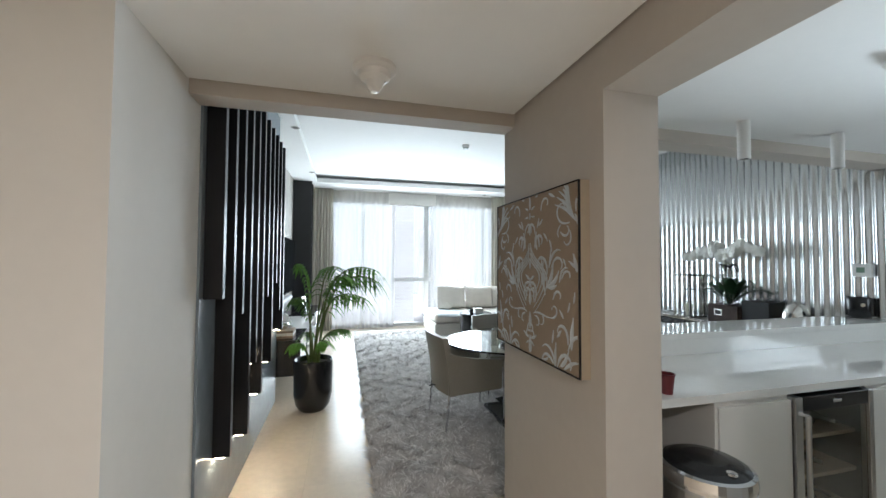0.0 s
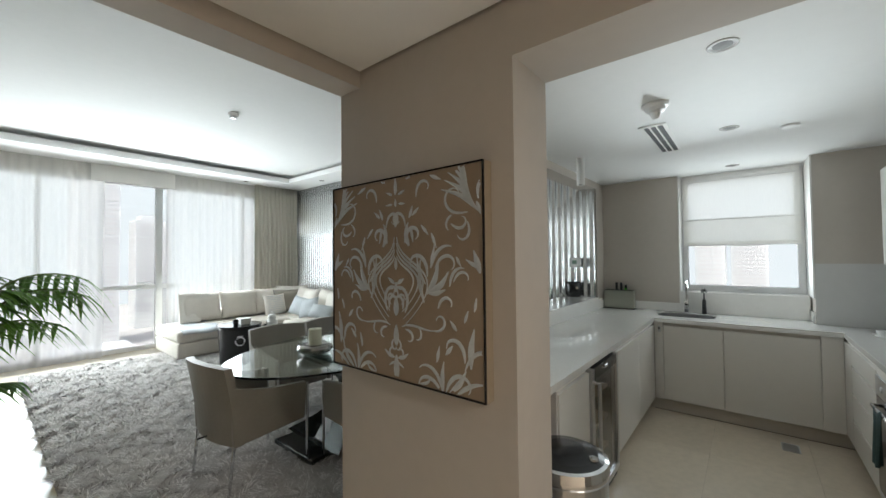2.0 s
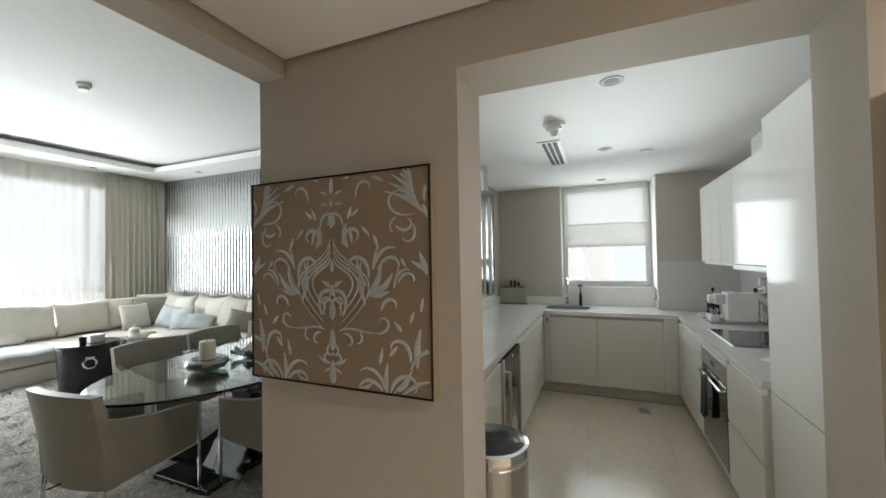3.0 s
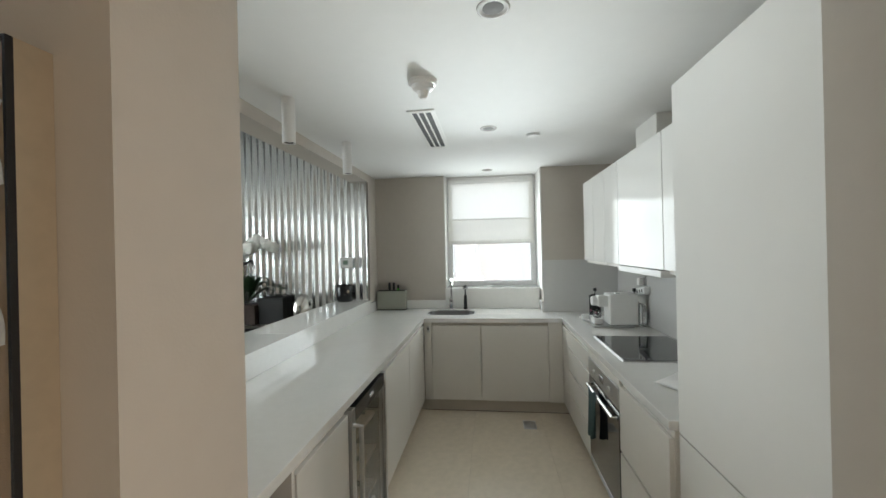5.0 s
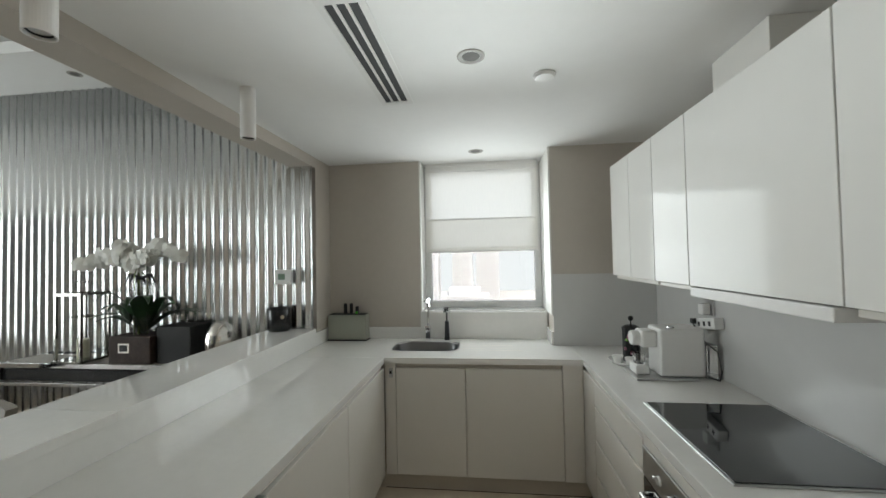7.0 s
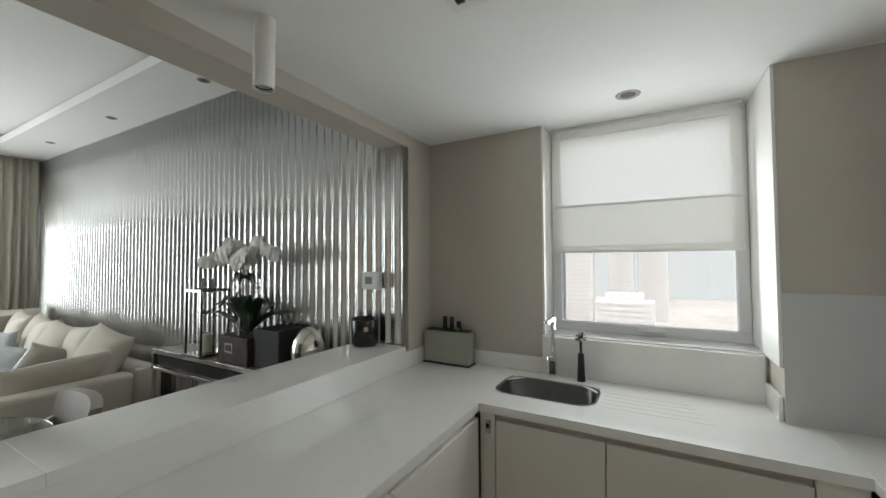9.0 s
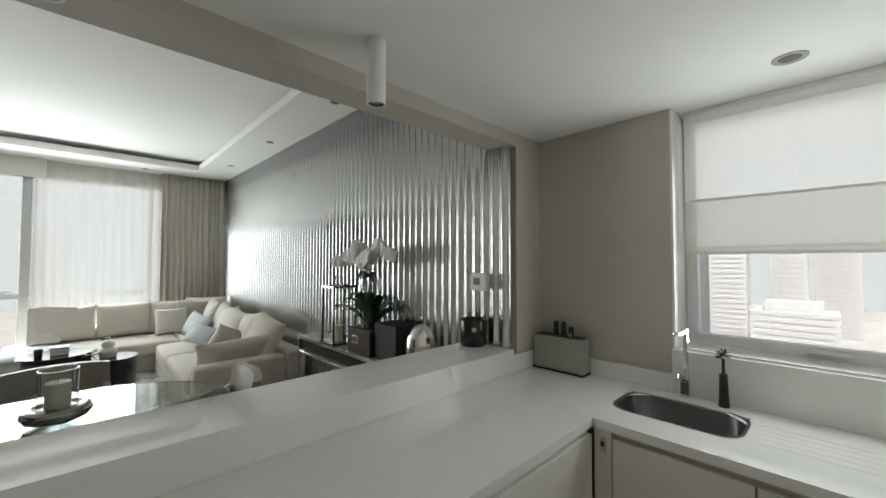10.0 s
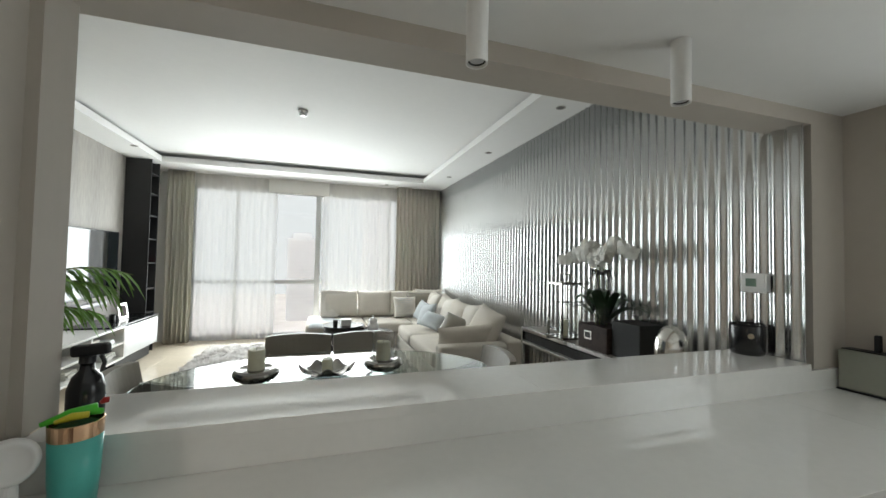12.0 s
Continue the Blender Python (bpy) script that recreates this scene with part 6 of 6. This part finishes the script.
# orchid planter
OX, OY, OZ = 4.42, 3.62, CZ + 0.002
op = thing("orchid_planter", (OX, OY, OZ), "white orchid in a dark square hammered planter", "plant")
part("planter", box(OX - 0.12, OX + 0.12, OY - 0.17, OY + 0.17, OZ, OZ + 0.2, 0.006), M["bark"], op)
part("label_plate", box(OX - 0.1225, OX - 0.1205, OY - 0.0, OY + 0.09, OZ + 0.08, OZ + 0.15), M["silver"], op)
part("label_inset", box(OX - 0.1235, OX - 0.1227, OY + 0.012, OY + 0.078, OZ + 0.092, OZ + 0.138), M["black"], op)
rg = random.Random(31)
for k in range(16):
    a = 2 * math.pi * k / 16 + rg.uniform(-0.2, 0.2)
    L, up = rg.uniform(0.3, 0.46), rg.uniform(0.14, 0.34)
    d = Vector((math.cos(a) * 0.75, math.sin(a), 0))
    s = Vector((-d.y, d.x, 0)).normalized()
    bm = bmesh.new()
    rows = []
    for j in range(8):
        t = j / 7
        c = Vector((OX, OY, OZ + 0.19)) + d * L * t + Vector((0, 0, up * math.sin(t * 2.2)))
        c.x = min(c.x, 4.56)
        w = 0.042 * math.sin(math.pi * min(0.97, t * 0.85 + 0.12))
        rows.append([bm.verts.new(c + s * w + Vector((0, 0, 0.008))), bm.verts.new(c), bm.verts.new(c - s * w + Vector((0, 0, 0.008)))])
    for p, q in zip(rows, rows[1:]):
        bm.faces.new((p[0], q[0], q[1], p[1]))
        bm.faces.new((p[1], q[1], q[2], p[2]))
    for v in bm.verts:
        v.co.x = min(v.co.x, 4.565)
    part("leaf", bm, M["leaf_dark"], op, smooth=True)
for k, (dy, top, reach) in enumerate(((-0.03, 0.6, 0.52), (0.03, 0.66, -0.36), (0.0, 0.64, 0.2), (0.02, 0.62, -0.16))):
    pts = []
    for j in range(14):
        t = j / 13
        z = OZ + 0.19 + top * min(1, 1.35 * t) - (0.18 * max(0, t - 0.72) ** 1.3)
        pts.append((OX - 0.02 * k - 0.05 * max(0, t - 0.6), OY + dy + reach * max(0, t - 0.55) * 2.2, z))
    st = part("flower_stem", tube(pts, 0.004, 6), M["stem"], op)
    for j in range(13):
        t = 0.6 + 0.4 * j / 12
        f = t * 13
        i = min(12, int(f))
        p = Vector(pts[i]).lerp(Vector(pts[i + 1]), f - i) + Vector((rg.uniform(-0.05, 0.02), rg.uniform(-0.03, 0.03), rg.uniform(-0.03, 0.04)))
        bm = bmesh.new()
        n0 = Vector((-1, rg.uniform(-0.5, 0.5), rg.uniform(-0.2, 0.4))).normalized()
        e1 = n0.cross(Vector((0, 0, 1))).normalized()
        e2 = e1.cross(n0)
        for q in range(5):
            a = 2 * math.pi * q / 5 + 0.3
            dd = e1 * math.cos(a) + e2 * math.sin(a)
            ss = e1 * -math.sin(a) + e2 * math.cos(a)
            w = 0.029 if q % 2 else 0.023
            ring = [bm.verts.new(p + dd * r0 + ss * w * w0 + n0 * h0) for r0, w0, h0 in ((0.0, 0.15, 0.004), (0.022, 0.9, 0.0), (0.043, 1.0, -0.004), (0.057, 0.4, -0.01), (0.057, -0.4, -0.01), (0.043, -1.0, -0.004), (0.022, -0.9, 0.0), (0.0, -0.15, 0.004))]
            bm.faces.new(ring)
        part("blossom", bm, M["petal"], st)
bm = bmesh.new()
for k in range(6):
    a = k * 1.05
    add_tube(bm, [(OX - 0.03, OY - 0.02, OZ + 0.62), (OX - 0.05 + 0.03 * math.cos(a), OY - 0.02 + 0.09 * math.sin(a), OZ + 0.64 - 0.02 * math.cos(a * 2)), (OX - 0.05 + 0.04 * math.cos(a), OY - 0.02 + 0.13 * math.sin(a), OZ + 0.57)], [0.012, 0.01, 0.003], 5)
part("ribbon", bm, M["black_matt"], op, "black satin ribbon tied round the stems")
bm = bmesh.new()
add_lathe(bm, OX, OY, [(0.085, OZ + 0.21), (0.085, OZ + 0.6), (0.081, OZ + 0.6), (0.081, OZ + 0.21)], 24)
part("glass_cylinder", bm, M["cglass"], op, "tall clear glass cylinder round the stems")
# black box and shell
ob = part("black_storage_box", box(4.33, 4.55, 3.16, 3.43, CZ + 0.002, CZ + 0.27, 0.006), M["rubber"])
tagged(ob, "square matt black box standing on the console", "box")
t = thing("shell_sculpture", (4.4, 2.99, CZ), "polished silver egg-shaped shell sculpture on the console", "sculpture")
bm = lathe(4.43, 3.0, [(0.03, CZ + 0.004), (0.075, CZ + 0.02), (0.1, CZ + 0.06), (0.11, CZ + 0.12), (0.106, CZ + 0.17), (0.094, CZ + 0.22), (0.072, CZ + 0.26), (0.042, CZ + 0.288), (0.015, CZ + 0.299), (0, CZ + 0.3)], 36)
for k in range(3):
    add_lathe(bm, 4.33 + 0.012 * k, 2.99, [(0.034 - 0.01 * k, CZ + 0.006), (0.04 - 0.011 * k, CZ + 0.03), (0.032 - 0.01 * k, CZ + 0.06), (0, CZ + 0.075 - 0.006 * k)], 16)
part("shell", bm, M["silver"], t, smooth=True)
# thermostat
t = thing("thermostat", (4.58, 2.565, 1.44), "white wall thermostat with small green display", "thermostat")
part("back_box", box(4.555, 4.592, 2.505, 2.625, 1.39, 1.49, 0.004), M["alu"], t)
part("case", box(4.535, 4.5545, 2.5, 2.63, 1.385, 1.495, 0.006), M["plastic"], t)
part("display", box(4.533, 4.5348, 2.545, 2.6, 1.42, 1.465), M["lcd"], t)
# candle pot on the ledge
t = thing("scented_candle", (4.505, 2.575, 1.041), "black glass candle jar with gold label on the ledge", "candle")
part("jar", lathe(4.505, 2.575, [(0, 1.0415), (0.075, 1.0415), (0.083, 1.06), (0.085, 1.2), (0.08, 1.21), (0.076, 1.2), (0.074, 1.1), (0, 1.1)], 36), M["black"], t, smooth=True)
part("label_disc", place(lathe(0, 0, [(0, 0.003), (0.014, 0.003), (0.015, 0)], 16), pose(4.445, 2.516, 1.15, 90, 0, -45)), M["gold"], t)

# ---- things by the pass-through pillar ----
t = thing("spray_bottle", (1.53, 2.47, 1.041), "black plastic spray bottle standing on the ledge", "bottle")
part("bottle", lathe(1.53, 2.47, [(0, 1.0415), (0.043, 1.0415), (0.045, 1.06), (0.045, 1.13), (0.035, 1.165), (0.018, 1.185), (0.016, 1.205), (0, 1.205)], 28), M["black"], t, smooth=True)
part("collar", lathe(1.53, 2.47, [(0.0, 1.2055), (0.02, 1.2055), (0.02, 1.225), (0, 1.225)], 20), M["black_matt"], t)
part("spray_head", place(box(-0.04, 0.06, -0.014, 0.014, 0, 0.034, 0.008), pose(1.53, 2.47, 1.2255, 0, -6, -8)), M["black_matt"], t)
part("trigger", tube([(1.565, 2.466, 1.228), (1.575, 2.465, 1.205), (1.568, 2.466, 1.18)], 0.006, 6), M["black_matt"], t)
TX0, TY0 = 1.615, 2.255
t = thing("travel_tumbler", (TX0, TY0, 0.9), "turquoise travel tumbler with a rose gold rim", "tumbler")
part("cup", lathe(TX0, TY0, [(0, 0.9005), (0.044, 0.9005), (0.05, 0.97), (0.053, 1.075), (0.05, 1.075), (0.04, 0.905), (0, 0.905)], 36), M["teal"], t, smooth=True)
part("rim", lathe(TX0, TY0, [(0.0535, 1.075), (0.0545, 1.112), (0.052, 1.113), (0.0505, 1.075), (0.0535, 1.075)], 36), M["brass"], t)
for nm, mm, a, b, r in (("green", "green_toy", (-0.06, -0.025, 1.115), (0.035, 0.015, 1.138), 0.012), ("yellow", "yellow_toy", (-0.03, -0.03, 1.12), (0.03, -0.012, 1.128), 0.01), ("red", "red_toy", (0.034, 0.03, 1.14), (0.05, 0.036, 1.146), 0.009), ("green", "green_toy", (-0.045, 0.03, 1.115), (0.05, 0.0, 1.13), 0.01)):
    ob = part("toy_straw", tube([(TX0 + a[0], TY0 + a[1], a[2]), (TX0 + (a[0] + b[0]) / 2, TY0 + (a[1] + b[1]) / 2, (a[2] + b[2]) / 2 + 0.004), (TX0 + b[0], TY0 + b[1], b[2])], [r * 0.5, r, r * 0.8], 8), M[mm], smooth=True)
    tagged(ob, nm + " plastic straw toy lying across the tumbler", "toy", "straw toys")
t = thing("hand_fan", (1.53, 2.17, 0.9), "white plastic handheld fan standing on the worktop", "fan")
part("stand", lathe(1.535, 2.17, [(0, 0.9005), (0.035, 0.9005), (0.033, 0.915), (0.02, 0.935), (0.018, 1.01), (0, 1.01)], 20), M["plastic"], t)
part("head", place(lathe(0, 0, [(0, -0.02), (0.044, -0.02), (0.053, 0.0), (0.048, 0.014), (0.04, 0.02), (0.036, 0.014), (0, 0.02)], 28), pose(1.535, 2.17, 1.058, 80, 0, 30)), M["plastic"], t, smooth=True)

# ---- outside ----
structure("ground", box(-4900, 4900, -4900, 4900, -70.5, -70), M["sand"], "pale hazy city ground far below")


# glowing ring added behind the towers as the bright haze
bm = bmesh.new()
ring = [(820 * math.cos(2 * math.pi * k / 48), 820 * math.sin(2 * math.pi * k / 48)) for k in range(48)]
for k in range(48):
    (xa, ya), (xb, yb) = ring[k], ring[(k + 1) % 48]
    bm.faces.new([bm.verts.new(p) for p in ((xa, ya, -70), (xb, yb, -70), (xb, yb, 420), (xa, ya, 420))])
structure("backdrop", bm, M["haze"], "glowing ring added for the bright haze on the horizon")


def tower(x, y, w, d, h, seed):
    rg = random.Random(seed)
    t = thing("tower_block", (x, y, -70), "pale hazy high-rise tower in the distance", "building", "distant towers")
    part("wall", box(x - w / 2, x + w / 2, y - d / 2, y + d / 2, -70, -70 + h), M["tower_a"], t)
    part("roof", box(x - w / 3, x + w / 3, y - d / 3, y + d / 3, -69.99 + h, -70 + h + 6), M["tower_a"], t)
    bm = bmesh.new()
    nf = int(h / 4)
    for k in range(nf):
        z = -68.5 + 4 * k
        add_box(bm, x - w / 2 - 0.4, x + w / 2 + 0.4, y - d / 2 + 2, y + d / 2 - 2, z, z + 1.9)
        add_box(bm, x - w / 2 + 2, x + w / 2 - 2, y - d / 2 - 0.4, y + d / 2 + 0.4, z, z + 1.9)
    part("window_bands", bm, M["tower_b"], t)


for k, (x, y, w, d, h) in enumerate(((420, 92, 24, 26, 172), (390, 62, 22, 24, 176), (430, 28, 26, 22, 168), (350, 128, 20, 20, 120), (460, 150, 26, 26, 165), (520, 0, 30, 30, 140), (330, 20, 30, 40, 95), (300, 100, 40, 30, 88),
                                     (60, 420, 28, 28, 205), (120, 520, 30, 30, 170), (-20, 480, 30, 30, 150), (160, 380, 26, 26, 120), (40, 300, 60, 40, 70), (110, 260, 50, 40, 60), (210, 460, 28, 28, 160))):
    tower(x, y, w, d, h - 55, k)

# ---- floor tiles ----
TS = 0.6
me = None
for i in range(13):
    for j in range(20):
        x0, y0 = -2.4 + i * TS, -2.96 + j * TS
        x1, y1 = min(x0 + TS, 5.0), min(y0 + TS, 9.0)
        if x0 >= 4.93 or y0 > 8.95:
            continue
        if me is None:
            bm = box(0.0003, TS - 0.0003, 0.0003, TS - 0.0003, -0.0118, 0.0, 0.0006, 1)
            me = bpy.data.meshes.new("tile")
            bm.to_mesh(me)
            bm.free()
            me.materials.append(M["tile"])
        ob = new("tile", me)
        ob.location = (x0, y0, 0)
        ob.parent = bpy.data.objects["floor"]
